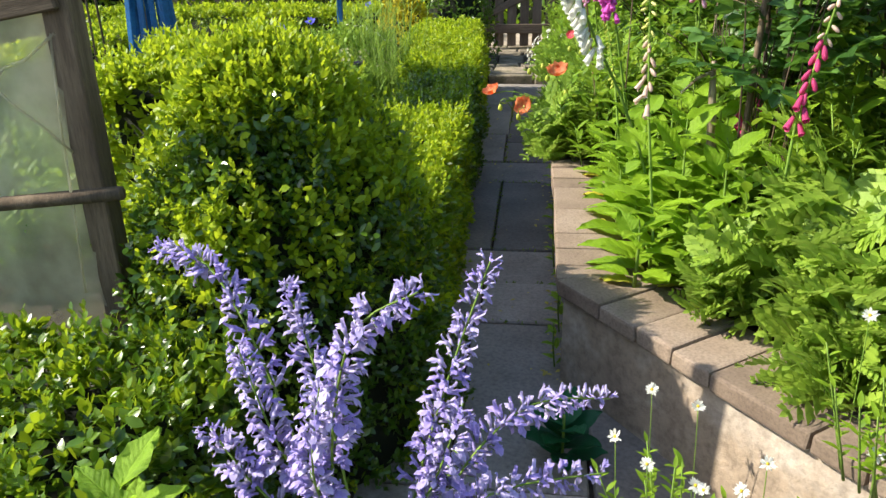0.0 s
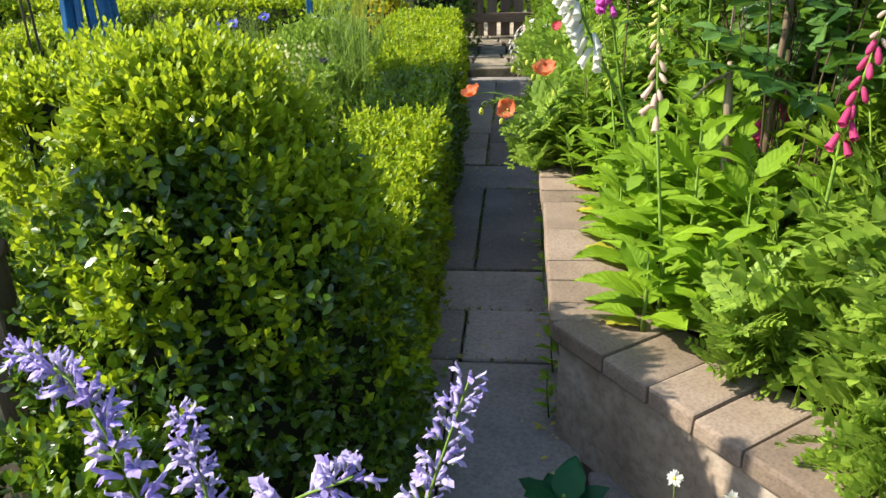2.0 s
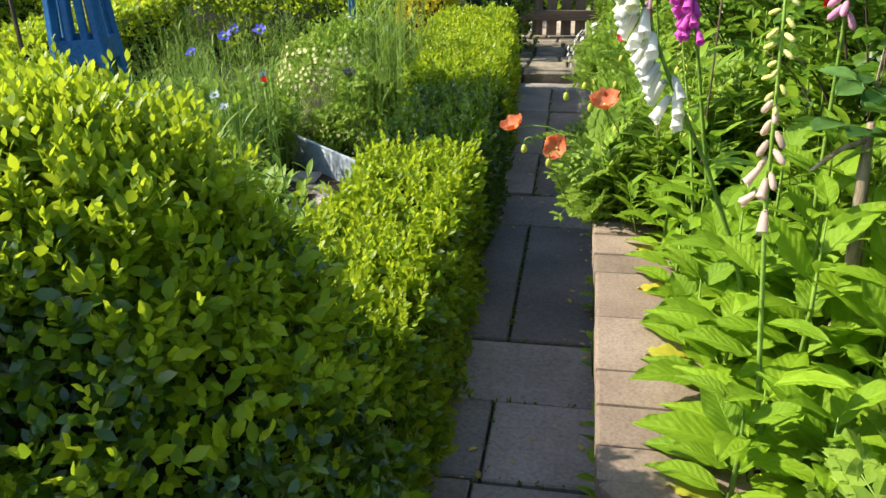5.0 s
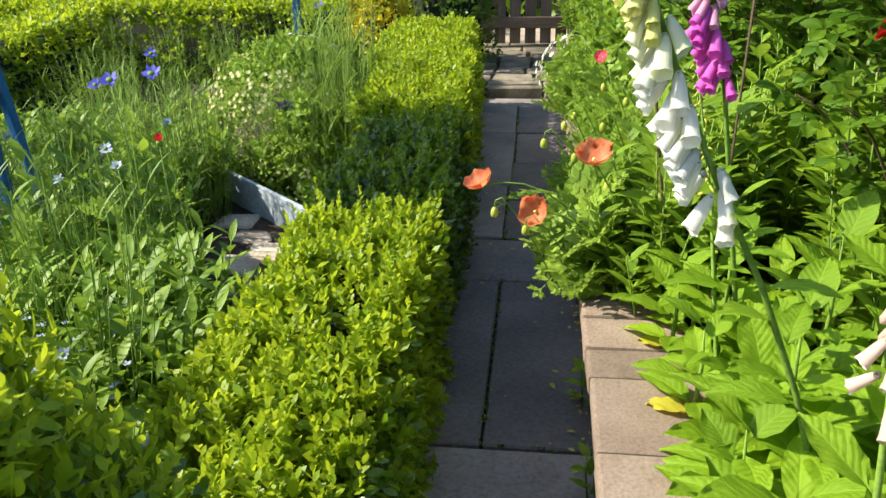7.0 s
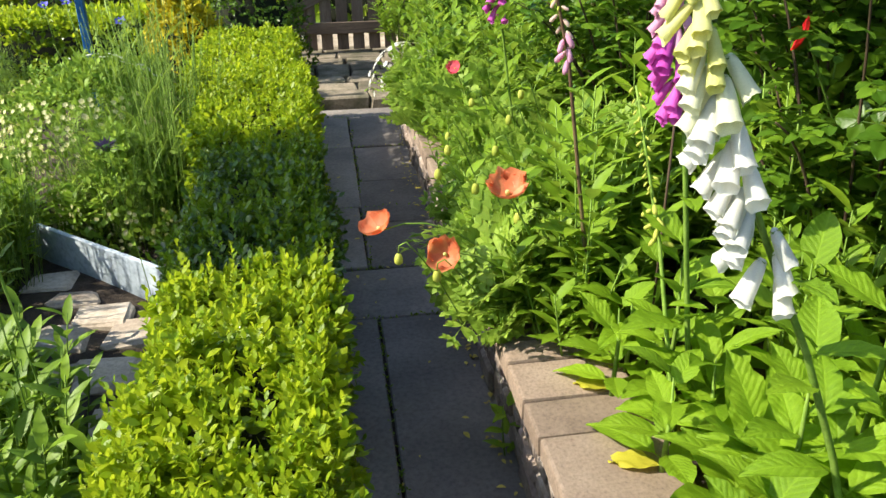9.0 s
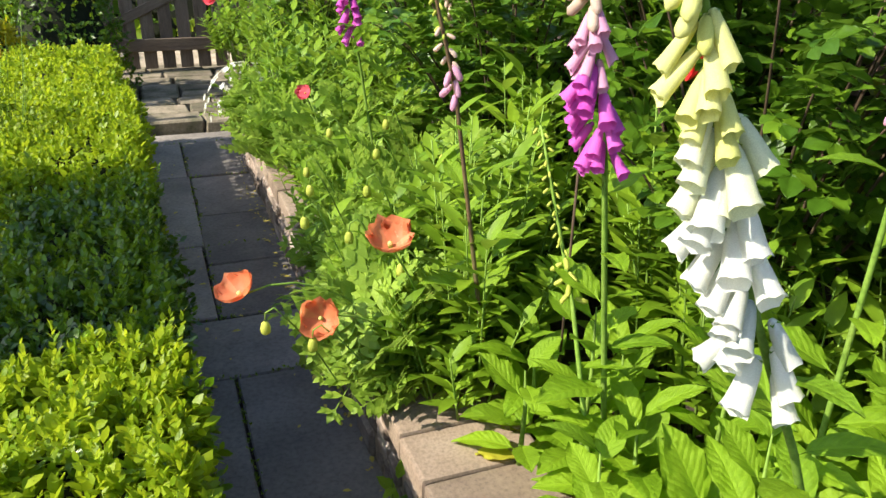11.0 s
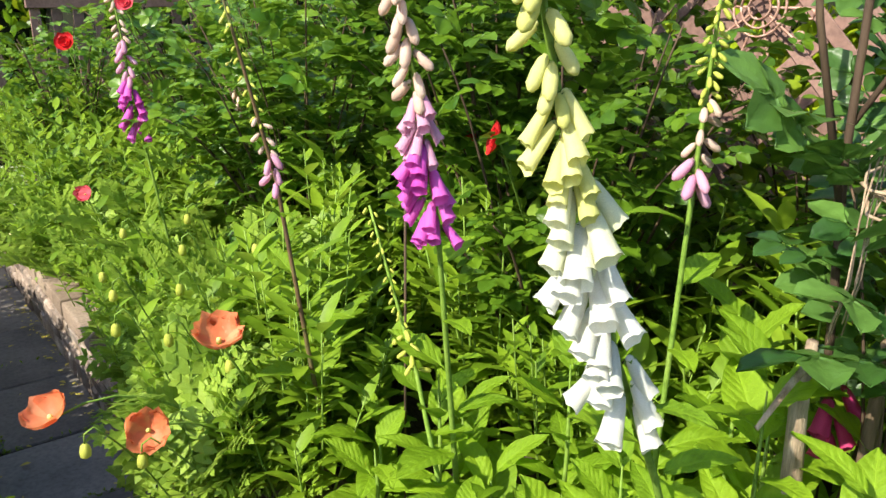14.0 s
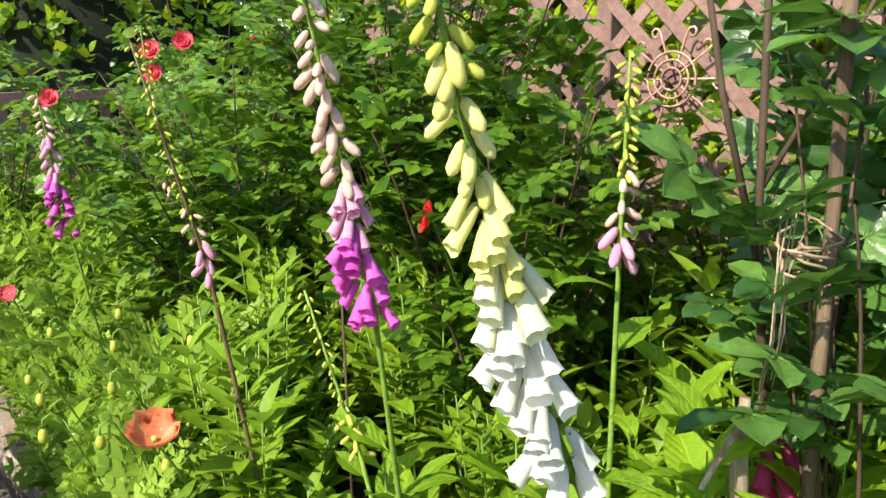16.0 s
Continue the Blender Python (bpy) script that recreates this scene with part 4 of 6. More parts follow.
foxglove("green-budded foxglove just opening pink at the base", (0.72, 2.82, 0.33), (0.68, 2.78, 1.12), (0.66, 2.76, 1.37),
         [(-0.10, 0.08, S, PINK, 4, 0.8), (0.05, 0.4, U, PALE, 7, 0.5), (0.35, 1.0, U, GREENBUD, 26, 0.3)], 0.05, (-0.5, -0.6), 10, 0.15, 7)
foxglove("half-grown foxglove in small green bud", (0.52, 3.05, 0.33), (0.47, 3.12, 0.74), (0.42, 3.18, 1.02),
         [(0.0, 0.3, U, GREENBUD, 7, 0.42), (0.3, 1.0, U, GREENBUD, 22, 0.22)], 0.05, (-0.5, -0.6), 7, 0.12, 8)
foxglove("cream-budded foxglove among the roses", (0.85, 4.6, 0.33), (0.80, 4.55, 1.0), (0.74, 4.5, 1.5),
         [(-0.05, 0.25, S, PALE, 8, 0.8), (0.2, 0.6, S, CREAM, 9, 0.6), (0.55, 1.0, U, GREENBUD, 18, 0.35)], 0.045, (-0.5, -0.6), 7, 0.13, 9)
foxglove("foxglove with pale closed bells against the fence", (1.15, 5.2, 0.33), (1.1, 5.15, 0.95), (1.02, 5.1, 1.45),
         [(-0.05, 0.25, S, PALE, 8, 0.8), (0.2, 0.6, S, PALE, 9, 0.6), (0.55, 1.0, U, GREENBUD, 18, 0.35)], 0.045, (-0.5, -0.6), 7, 0.13, 10)


def rosette(x, y, z, n, size, seed, lift=0.5, label="foxglove rosette of broad soft light green leaves", tall=0.22):
    r = random.Random(seed)
    ob = thing("foxglove_rosette", (x, y, z), label, "plant", "foxglove rosettes")
    for k in range(n):
        a = k * 2.4 + r.uniform(-0.4, 0.4)
        up = lift + 1.0 * (k / n)
        h = 0.02 + tall * (k / n) ** 1.3
        way = Vector((math.cos(a), math.sin(a), up * r.uniform(0.4, 0.9)))
        child("leaf", FOXLEAVES[k % 4], ob, m=aim((x, y, z + h), way, (0, 0, 1), size * r.uniform(0.75, 1.15) * (1 - 0.25 * k / n), ob))
    for k in range(1):
        a = math.pi + r.uniform(-1.2, 1.2)
        child("leaf", YLEAF, ob, "yellowing lowest leaf", m=aim((x, y, z + 0.015), (math.cos(a), math.sin(a), 0.12), (0, 0, 1), size * 0.7, ob))
    # stalk that carries the upper leaves
    v, f = tube([(0, 0, -0.01), (0.004, 0, tall * 0.6), (0, 0.004, tall * 0.96)], [0.006, 0.004, 0.0012], 6)
    child("stem", mesh_of("stem", v, f, STEM), ob)
    return ob


for k, (x, y, n, s, lift) in enumerate([
        (0.52, 2.28, 14, 0.20, 0.45), (0.50, 2.52, 14, 0.19, 0.5), (0.52, 2.80, 15, 0.19, 0.6), (0.56, 3.02, 14, 0.18, 0.7), (0.72, 2.62, 15, 0.20, 0.8),
        (0.80, 2.88, 15, 0.20, 0.9), (0.66, 3.22, 14, 0.17, 0.8), (0.95, 2.62, 15, 0.21, 0.9), (0.62, 2.22, 14, 0.19, 0.7), (0.92, 2.30, 14, 0.2, 0.9),
        (0.50, 3.28, 12, 0.15, 0.5), (0.62, 3.55, 12, 0.15, 0.8), (1.05, 2.95, 14, 0.2, 1.0), (0.85, 3.4, 14, 0.17, 1.0), (0.6, 4.3, 12, 0.15, 0.9), (0.9, 4.1, 12, 0.16, 1.0)]):
    rosette(x, y, 0.335, n, s, 20 + k, lift)


# ---- leafy clumps of the raised bed ----
def grow(name, label, category, group, base, pieces):
    """A plant of joined leaves and stems: pieces are (part name, verts, faces, material, kind)."""
    ob = thing(name, base, label, category, group)
    for nm, v, f, mat, kind in pieces:
        child(nm, mesh_of(nm, v, f, mat), ob, kind=kind)
    return ob


CUTS = [cut_leaf(6, 0.42, c, 0.38, s) for s, c in ((1, 0.35), (2, 0.55), (3, 0.2))]
LANCES = leaf_tpl(4, 0.33, 0.2, 0.25, 0.45)
BLADE = leaf_tpl(5, 0.055, 0.1, 0.35, 0.35)


CUTLEAVES = [mesh_of("leaf", *c, POP) for c in CUTS]


def poppy_clump(base, seed, n=56, size=0.21, height=0.16, rad=0.1):
    r = np.random.default_rng(seed)
    ob = thing("poppy_plant", base, "poppy plant with deeply cut grey-green leaves", "plant", "poppy plants")
    for k in range(n):
        a, q = r.random() * 2 * np.pi, r.random()
        pos = (math.cos(a) * rad * q, math.sin(a) * rad * q, height * (1 - q) * r.random())
        way = np.array([math.cos(a), math.sin(a), 0.1 + 1.9 * r.random()]) + r.normal(0, 0.3, 3)
        up = np.array([-0.3, 0, 1]) + r.normal(0, 0.5, 3)
        child("leaf", CUTLEAVES[k % 3], ob, m=aim(Vector(pos) + ob.location, way, up, size * (0.5 + 0.5 * r.random()), ob))
    return ob


def lance_clump(seed, stems=16, height=0.34, rad=0.13, leaf=0.075, mat=None, per=15):
    r = np.random.default_rng(seed)
    tubes, P, W = [], [], []
    for _ in range(stems):
        a, q = r.random() * 2 * np.pi, r.random() ** 0.6
        b = np.array([math.cos(a), math.sin(a), 0]) * rad * q
        top = b * 1.7 + np.array([r.normal(0, 0.02), r.normal(0, 0.02), height * (0.6 + 0.5 * r.random())])
        pts = arc(b, top, (0, 0, 0), 5)
        tubes.append(tube(pts, np.linspace(0.003, 0.0015, 5), 4))
        for k in range(per):
            t = 0.25 + 0.75 * (k + r.random()) / per
            g = k * 2.4 + r.random()
            P.append(b * (1 - t) + top * t)
            W.append((math.cos(g), math.sin(g), 0.2 + 0.9 * t))
    lv, lf = scatter(LANCES, P, np.array(W) + r.normal(0, 0.12, (len(W), 3)), (0, 0, 1), leaf * (0.6 + 0.6 * r.random(len(P))))
    tv, tf = join(tubes)
    return [("leaves", lv, lf, mat or LANCE, "stuff"), ("stem_mass", tv, tf, STEM, "stuff")]


POPPY_A = [poppy_clump((x, y, 0.33), s, n, sz, h)
           for x, y, s, n, sz, h in ((0.90, 1.86, 31, 58, 0.20, 0.36), (1.14, 1.58, 32, 58, 0.21, 0.40), (0.78, 2.14, 33, 52, 0.18, 0.30))]
for k, (x, y, z, s, rz) in enumerate([(1.02, 2.0, 0.33, 1.2, 40), (1.38, 1.35, 0.33, 1.1, 200), (1.36, 1.75, 0.33, 1.3, 90), (0.92, 2.16, 0.33, 1.15, 160), (1.22, 2.1, 0.33, 1.35, 10), (1.5, 2.0, 0.33, 1.3, 70), (1.55, 1.5, 0.33, 1.2, 130), (1.04, 1.76, 0.33, 0.95, 250),
                                  (0.44, 3.62, 0.33, 0.95, 20), (0.42, 3.90, 0.33, 0.9, 110), (0.62, 3.85, 0.33, 1.0, 200), (0.45, 4.2, 0.33, 0.9, 300), (0.66, 4.15, 0.33, 1.0, 60), (0.46, 4.55, 0.33, 0.9, 140),
                                  (0.7, 4.6, 0.33, 1.0, 220), (0.48, 4.95, 0.33, 0.9, 75), (0.75, 5.0, 0.33, 1.0, 12)]):
    copy_thing(POPPY_A[k % 3], pose(x, y, z, 0, 0, rz) @ Matrix.Diagonal((s, s, s, 1)))

LANCE_A = [grow("leafy_perennial", "leafy perennial clump with narrow fresh green leaves", "plant", "leafy perennials", (x, y, 0.33), lance_clump(s, st, h))
           for x, y, s, st, h in ((0.42, 3.45, 41, 18, 0.30), (0.60, 3.72, 42, 18, 0.36), (0.85, 3.12, 43, 18, 0.42))]
rr = random.Random(77)
for k in range(46):
    x = rr.uniform(0.40, 1.5)
    y = rr.uniform(3.4, 7.6) if x < 0.9 else rr.uniform(2.9, 7.6)
    s = rr.uniform(0.85, 1.2) * (1.0 + 0.35 * (x - 0.4))
    copy_thing(LANCE_A[k % 3], pose(x, y, 0.33, 0, 0, rr.uniform(0, 360)) @ Matrix.Diagonal((s, s, s, 1)))
# poppy leaves spilling over the wall towards the path
for k, (y, s, tilt) in enumerate([(3.50, 0.75, -25), (3.66, 0.9, -40), (3.86, 1.0, -45), (4.08, 0.95, -45), (4.30, 1.0, -45), (4.54, 0.9, -40), (4.80, 0.9, -40), (5.06, 0.9, -35), (5.34, 0.85, -35), (5.62, 0.8, -30)]):
    copy_thing(POPPY_A[k % 3], pose(0.36, y, 0.36, 0, tilt, 37 * k) @ Matrix.Diagonal((s, s, s, 1)))
for k, (x, y, s) in enumerate([(1.05, 1.85, 1.35), (1.3, 2.0, 1.6), (1.5, 1.75, 1.6), (1.0, 2.3, 1.4), (1.25, 2.35, 1.6), (1.2, 1.5, 1.4), (1.45, 1.3, 1.4), (0.9, 2.05, 1.2), (1.2, 2.7, 1.5), (1.3, 3.0, 1.5)]):
    copy_thing((POPPY_A if y < 2.2 else LANCE_A)[k % 3], pose(x, y, 0.33, 0, 0, 50 * k) @ Matrix.Diagonal((s, s, s, 1)))
for k, (x, y, s, ry, rz) in enumerate([(0.68, 2.06, 0.65, -8, 20), (0.86, 1.70, 0.7, -8, 100), (1.10, 1.42, 0.8, -8, 300)]):
    copy_thing(POPPY_A[k % 3], pose(x, y, 0.345, 0, ry, rz) @ Matrix.Diagonal((s, s, s, 1)))
rosette(0.66, 2.50, 0.335, 12, 0.24, 63, 0.6)
rosette(0.60, 2.72, 0.335, 12, 0.23, 64, 0.6)
rosette(0.74, 2.42, 0.335, 12, 0.24, 65, 0.9, tall=0.34)
rosette(0.47, 2.20, 0.35, 10, 0.17, 60, 0.35)
rosette(0.46, 2.66, 0.35, 10, 0.16, 61, 0.4)
rosette(0.45, 2.96, 0.35, 10, 0.15, 62, 0.3)
rosette(0.44, 3.20, 0.35, 9, 0.13, 63, 0.3)
for k, (x, y, n, s, h) in enumerate([(0.62, 2.46, 20, 0.18, 0.48), (0.76, 2.66, 20, 0.18, 0.50), (0.54, 2.74, 18, 0.16, 0.42), (0.70, 2.26, 18, 0.17, 0.42), (0.86, 2.52, 18, 0.18, 0.5), (0.66, 2.95, 18, 0.15, 0.45), (0.52, 3.12, 16, 0.13, 0.4)]):
    rosette(x, y, 0.335, n, s, 70 + k, 0.7, "tall leafy foxglove not yet in flower", h)
rosette(0.66, 2.62, 0.335, 20, 0.17, 81, 0.7, "tall leafy foxglove not yet in flower", 0.55)
rosette(0.80, 2.74, 0.335, 20, 0.18, 82, 0.7, "tall leafy foxglove not yet in flower", 0.55)
# a few hang over the coping
for x, y, rz, s in ((0.34, 3.52, 30, 0.7), (0.36, 3.75, 100, 0.8), (0.33, 4.02, 200, 0.7), (0.35, 4.35, 300, 0.75), (0.34, 4.7, 50, 0.7), (0.35, 5.1, 150, 0.75), (0.36, 5.5, 250, 0.7), (0.36, 5.9, 20, 0.7)):
    copy_thing(LANCE_A[0], pose(x, y, 0.352, 0, 0, rz) @ Matrix.Diagonal((s, s, s, 1)))


# ---- roses ----
RLEAF = rose_leaf_tpl()


def rose_bush(name, label, base, stems, height, spread, leaves, leaf, seed, lean=(0, 0, 0), mat=None, low=0.25, thick=0.006, droop=0.0):
    r = np.random.default_rng(seed)
    ob = thing(name, base, label, "rose", "rose bushes")
    P, W = [], []
    per = leaves // stems
    for k in range(stems):
        a = r.random() * 2 * np.pi
        q = spread * (0.25 + 0.75 * r.random() ** 0.6)
        b = np.array([math.cos(a) * 0.05, math.sin(a) * 0.05, 0])
        top = np.array([math.cos(a) * q, math.sin(a) * q, height * (0.55 + 0.5 * r.random())]) + np.array(lean)
        pts = arc(b, top, (0, 0, 0.12 * height + droop), 8)
        v, f = tube(pts, np.linspace(thick * (0.6 + 0.5 * r.random()), 0.0018, 8), 5)
        child("cane", mesh_of("cane", v, f, WOODY), ob)
        for j in range(per):
            t = low + (1 - low) * r.random()
            i = min(int(t * 7), 6)
            p = pts[i] * (1 - (t * 7 - i)) + pts[i + 1] * (t * 7 - i)
            g = r.random() * 2 * np.pi
            w = np.array([math.cos(g), math.sin(g), 0.35 + r.normal(0, 0.35)])
            P.append(p + unit(w) * r.random() * 0.10)
            W.append(w)
    v, f = scatter(RLEAF, P, W, unit(np.array([0, 0, 1.0]) + r.normal(0, 0.35, (len(P), 3))), leaf * (0.65 + 0.6 * r.random(len(P))))
    child("leaves", mesh_of("leaves", v, f, mat or ROSE), ob, kind="stuff")
    return ob


# DARKLEAF on the next three bushes paints the shade they stand in
rose_bush("rose_bush", "tall dense green rose bush behind the foxgloves", (1.25, 3.75, 0.33), 30, 1.25, 0.6, 1050, 0.105, 51, mat=DARKLEAF)
rose_bush("rose_bush", "bushy green rose in the middle of the trellis", (1.55, 4.2, 0.33), 28, 1.4, 0.6, 800, 0.105, 61, mat=DARKLEAF)
rose_bush("rose_bush", "bushy green rose behind the magenta foxglove", (1.05, 3.35, 0.33), 22, 0.95, 0.4, 440, 0.10, 62, mat=DARKLEAF)
rose_bush("rose_bush", "dense green rose bush in the middle of the bed", (0.98, 4.45, 0.33), 26, 1.05, 0.5, 800, 0.10, 52)
rose_bush("rose_bush", "wide rose bush towards the gate", (1.15, 5.6, 0.33), 26, 1.15, 0.6, 700, 0.10, 53)
rose_bush("rose_bush", "rose bush with red flowers near the gate", (0.75, 6.6, 0.33), 20, 0.85, 0.45, 380, 0.09, 54)
rose_bush("rose_bush", "dense dark rose bush against the trellis", (1.65, 3.0, 0.33), 24, 0.85, 0.42, 420, 0.105, 55, mat=DARKLEAF)
rose_bush("rose_bush", "dark shrub rose in the corner of the bed", (1.6, 2.35, 0.33), 24, 1.3, 0.55, 700, 0.11, 56)
rose_bush("rose_bush", "dark shrub rose behind the poppies", (1.75, 1.55, 0.33), 22, 1.2, 0.5, 600, 0.11, 57)
rose_bush("rose_bush", "tall rose bush at the far corner of the bed", (1.7, 4.75, 0.33), 24, 1.5, 0.6, 460, 0.10, 58)
rose_bush("rose_bush", "large rose bush behind the bed", (1.9, 6.4, 0.33), 24, 1.6, 0.7, 460, 0.11, 59)
# leaf colour of the next two roses is darkened in place of shade
rose_bush("rose_bush", "arching rose in front of the trellis, shade put into its leaf colour", (1.35, 2.75, 0.33), 12, 1.3, 0.28, 150, 0.150, 63, mat=ROSE_SHADED, low=0.4)
rose_bush("rose_bush", "staked climbing rose with twine ties, shade put into its broad leaves", (0.84, 2.46, 0.33), 10, 1.15, 0.20, 80, 0.155, 60, (0.06, 0.06, 0), mat=ROSE_SHADED, low=0.48, thick=0.004)


# ---- rose stakes, twine and stump ----
stake = thing("rose_stake", (0.80, 2.545, 0.33), "brown wooden plant stake in the raised bed", "stake", "plant stakes")
for nm, a, b, r0 in (("shaft", (0, 0, 0), (0.03, 0.02, 1.55), 0.0095),):
    v, f = tube(arc(a, b, (0.004, 0.0, 0), 6), r0, 8)
    child(nm, mesh_of(nm, v, f, OLDWOOD), stake)
trunk = thing("old_rose", (0.88, 2.62, 0.33), "old climbing rose with forked brown trunk", "rose")
for nm, pts, rad in (("trunk", [(0, 0, 0), (0.0, 0.02, 0.4), (-0.02, 0.05, 0.8), (-0.01, 0.07, 1.4)], (0.008, 0.005)),
                     ("branch", [(-0.01, 0.04, 0.7), (-0.07, 0.09, 0.98), (-0.10, 0.14, 1.3)], (0.006, 0.004)),
                     ("branch", [(-0.015, 0.05, 0.85), (0.06, 0.0, 1.0), (0.16, -0.04, 1.16)], (0.0045, 0.003)),
                     ("branch", [(0.0, 0.0, 0.1), (0.03, -0.04, 0.5), (0.06, -0.05, 1.0)], (0.005, 0.003))):
    v, f = tube(pts, np.linspace(rad[0], rad[1], len(pts)), 7)
    child(nm, mesh_of(nm, v, f, WOODY), trunk)
stump = thing("dead_stem", (0.72, 2.60, 0.33), "pale dead sawn-off stem with peeling bark", "stem")
v, f = tube([(0, 0, 0), (0.012, 0, 0.3), (-0.006, 0.006, 0.50), (-0.014, 0.0, 0.60)], [0.018, 0.016, 0.012, 0.007], 9)
child("shaft", mesh_of("shaft", v, f, STUMPWOOD), stump)
v, f = tube([(-0.01, 0, 0.57), (-0.055, 0.0, 0.55), (-0.10, 0.01, 0.50)], [0.006, 0.005, 0.0035], 6)
child("snag", mesh_of("snag", v, f, STUMPWOOD), stump)
twine = thing("twine_tie", (0.79, 2.565, 1.12), "loose frayed brown twine tied round the rose stems", "twine")
rt = np.random.default_rng(5)
for k in range(5):
    a0 = rt.random() * 6.28
    pts = [(0.045 * math.cos(a0 + t * 5.5) - 0.02 + 0.01 * rt.normal(), 0.03 * math.sin(a0 + t * 5.5) + 0.008 * rt.normal(), 0.03 * math.sin(t * 3 + k) + 0.02 * k - 0.04) for t in np.linspace(0, 1, 10)]
    v, f = tube(pts, 0.0022, 5)
    child("loop", mesh_of("loop", v, f, TWINE), twine)
for k in range(6):
    x = -0.07 + 0.012 * rt.normal()
    pts = [(x, 0.01 * rt.normal(), 0.05), (x - 0.02, 0.0, -0.02), (x - 0.022 + 0.008 * rt.normal(), 0.0, -0.10), (x - 0.015 + 0.012 * rt.normal(), 0.01, -0.16 - 0.03 * rt.random())]
    v, f = tube(pts, 0.0012, 4)
    child("frayed_end", mesh_of("frayed_end", v, f, TWINE), twine)
cane = thing("metal_cane", (0.52, 3.22, 0.33), "thin rusty support cane", "stake", "plant stakes")
v, f = tube([(0, 0, 0), (0.0, 0.005, 0.82)], 0.0024, 6)
child("shaft", mesh_of("shaft", v, f, WOODY), cane)

# ---- poppies and roses in flower ----
def petal_cup(n, size, open_, seed, crinkle=0.06, w=1.05):
    """Crinkled petals in a bowl; opening along z."""
    r = np.random.default_rng(seed)
    pcs = []
    for k in range(n):
        a = 2 * np.pi * k / n + r.normal(0, 0.1)
        rows, cols = 6, 7
        V = []
        for i in range(rows):
            t = i / (rows - 1)
            rad = size * (0.08 + open_ * math.sin(t * 1.5))
            z = size * (0.9 * (1 - open_ * 0.55) * t ** 1.2)
            for j in range(cols):
                c = (j / (cols - 1) - 0.5) * w * (2 * np.pi / n) * 1.5
                e = crinkle * size * r.normal() * t
                q = rad * (1 - 0.10 * (abs(j - 3) / 3) ** 2 * t)
                V.append((math.cos(a + c) * (q + e), math.sin(a + c) * (q + e), z + e - 0.06 * size * (abs(j - 3) / 3) ** 2 * t + 0.012 * size * (k % 2)))
        F = [g for i in range(rows - 1) for j in range(cols - 1) for g in ((i * cols + j, i * cols + j + 1, (i + 1) * cols + j + 1), (i * cols + j, (i + 1) * cols + j + 1, (i + 1) * cols + j))]
        pcs.append((np.array(V), np.array(F)))
    return pcs


def place(pcs, z_way, pos):
    """Turns pieces so that their z looks along z_way and moves them to pos."""
    q = Vector((0, 0, 1)).rotation_difference(Vector(z_way).normalized()).to_matrix()
    m = np.array(q)
    return [(v @ m.T + np.array(pos), f) for v, f in pcs]


def flower(name, label, pos, base, way, mat, n=4, size=0.04, open_=0.9, seed=0, centre=CREAM, group="poppies", crinkle=0.10, category="flower", rad=0.0022, sag=(0, 0, 0.03)):
    ob = thing(name, base, label, category, group)
    o = np.array(base)
    for v, f in place(petal_cup(n, size, open_, seed, crinkle), way, np.array(pos) - o):
        child("petal", mesh_of("petal", v, f, mat), ob)
    heart = bud_mesh("heart", centre, 0.4, 8)
    y = Vector(way).normalized()
    child("heart", heart, ob, m=aim(Vector(pos), y, (0.2, 0.1, 0.9), size * 0.22, ob))
    v, f = tube(arc((0, 0, 0), np.array(pos) - o, sag, 8), np.linspace(rad * 1.2, rad, 8), 6)
    child("stem", mesh_of("stem", v, f, STEM), ob)
    return ob


flower("poppy", "salmon-orange poppy flower hanging over the path", (-0.015, 3.507, 0.635), (0.36, 3.56, 0.36), (-0.45, -0.15, 0.9), ORANGE, 6, 0.054, 0.66, 1, crinkle=0.035, sag=(0, 0, 0.10))
flower("poppy", "salmon-orange poppy flower with open crinkled petals", (0.125, 3.453, 0.59), (0.38, 3.50, 0.36), (-0.3, -0.75, 0.45), ORANGE, 5, 0.052, 0.66, 2, crinkle=0.09, sag=(0, 0, 0.06))
flower("poppy", "salmon-orange poppy flower standing upright", (0.259, 3.436, 0.73), (0.42, 3.55, 0.36), (-0.1, -0.30, 0.95), ORANGE, 6, 0.058, 0.68, 3, crinkle=0.08)
flower("poppy", "small pink poppy fading in the leaves", (0.373, 4.816, 0.70), (0.46, 4.85, 0.36), (-0.5, -0.6, 0.5), ROSEPINK, 4, 0.030, 0.8, 4)
BUDM = bud_mesh("bud", GREENBUD, 0.36, 8)
for k, (x, y, z) in enumerate([(0.02, 3.46, 0.56), (0.10, 3.42, 0.53), (0.22, 3.60, 0.66), (0.30, 3.75, 0.70), (0.14, 3.66, 0.68), (0.38, 3.95, 0.72), (0.2, 3.9, 0.66), (0.34, 4.3, 0.68), (0.5, 3.8, 0.74), (0.3, 3.5, 0.62), (0.45, 4.1, 0.75), (0.24, 4.15, 0.62)]):
    ob = thing("poppy_bud", (x + 0.16, y + 0.04, 0.36), "nodding hairy green poppy bud on a hooked stem", "bud", "poppy buds")
    top = np.array((-0.16 + 0.03, -0.04, z - 0.36 + 0.05))
    pts = np.concatenate([arc((0, 0, 0), top, (0, 0, 0.02), 6), [top + (-0.012, 0, 0.014), top + (-0.028, 0, 0.006), top + (-0.03, 0, -0.012)]])
    v, f = tube(pts, 0.0018, 5)
    child("stem", mesh_of("stem", v, f, STEM), ob)
    child("pod", BUDM, ob, m=aim(Vector(pts[-1]) + ob.location, (0.0, 0, -1), (0, 1, 0), 0.028, ob))


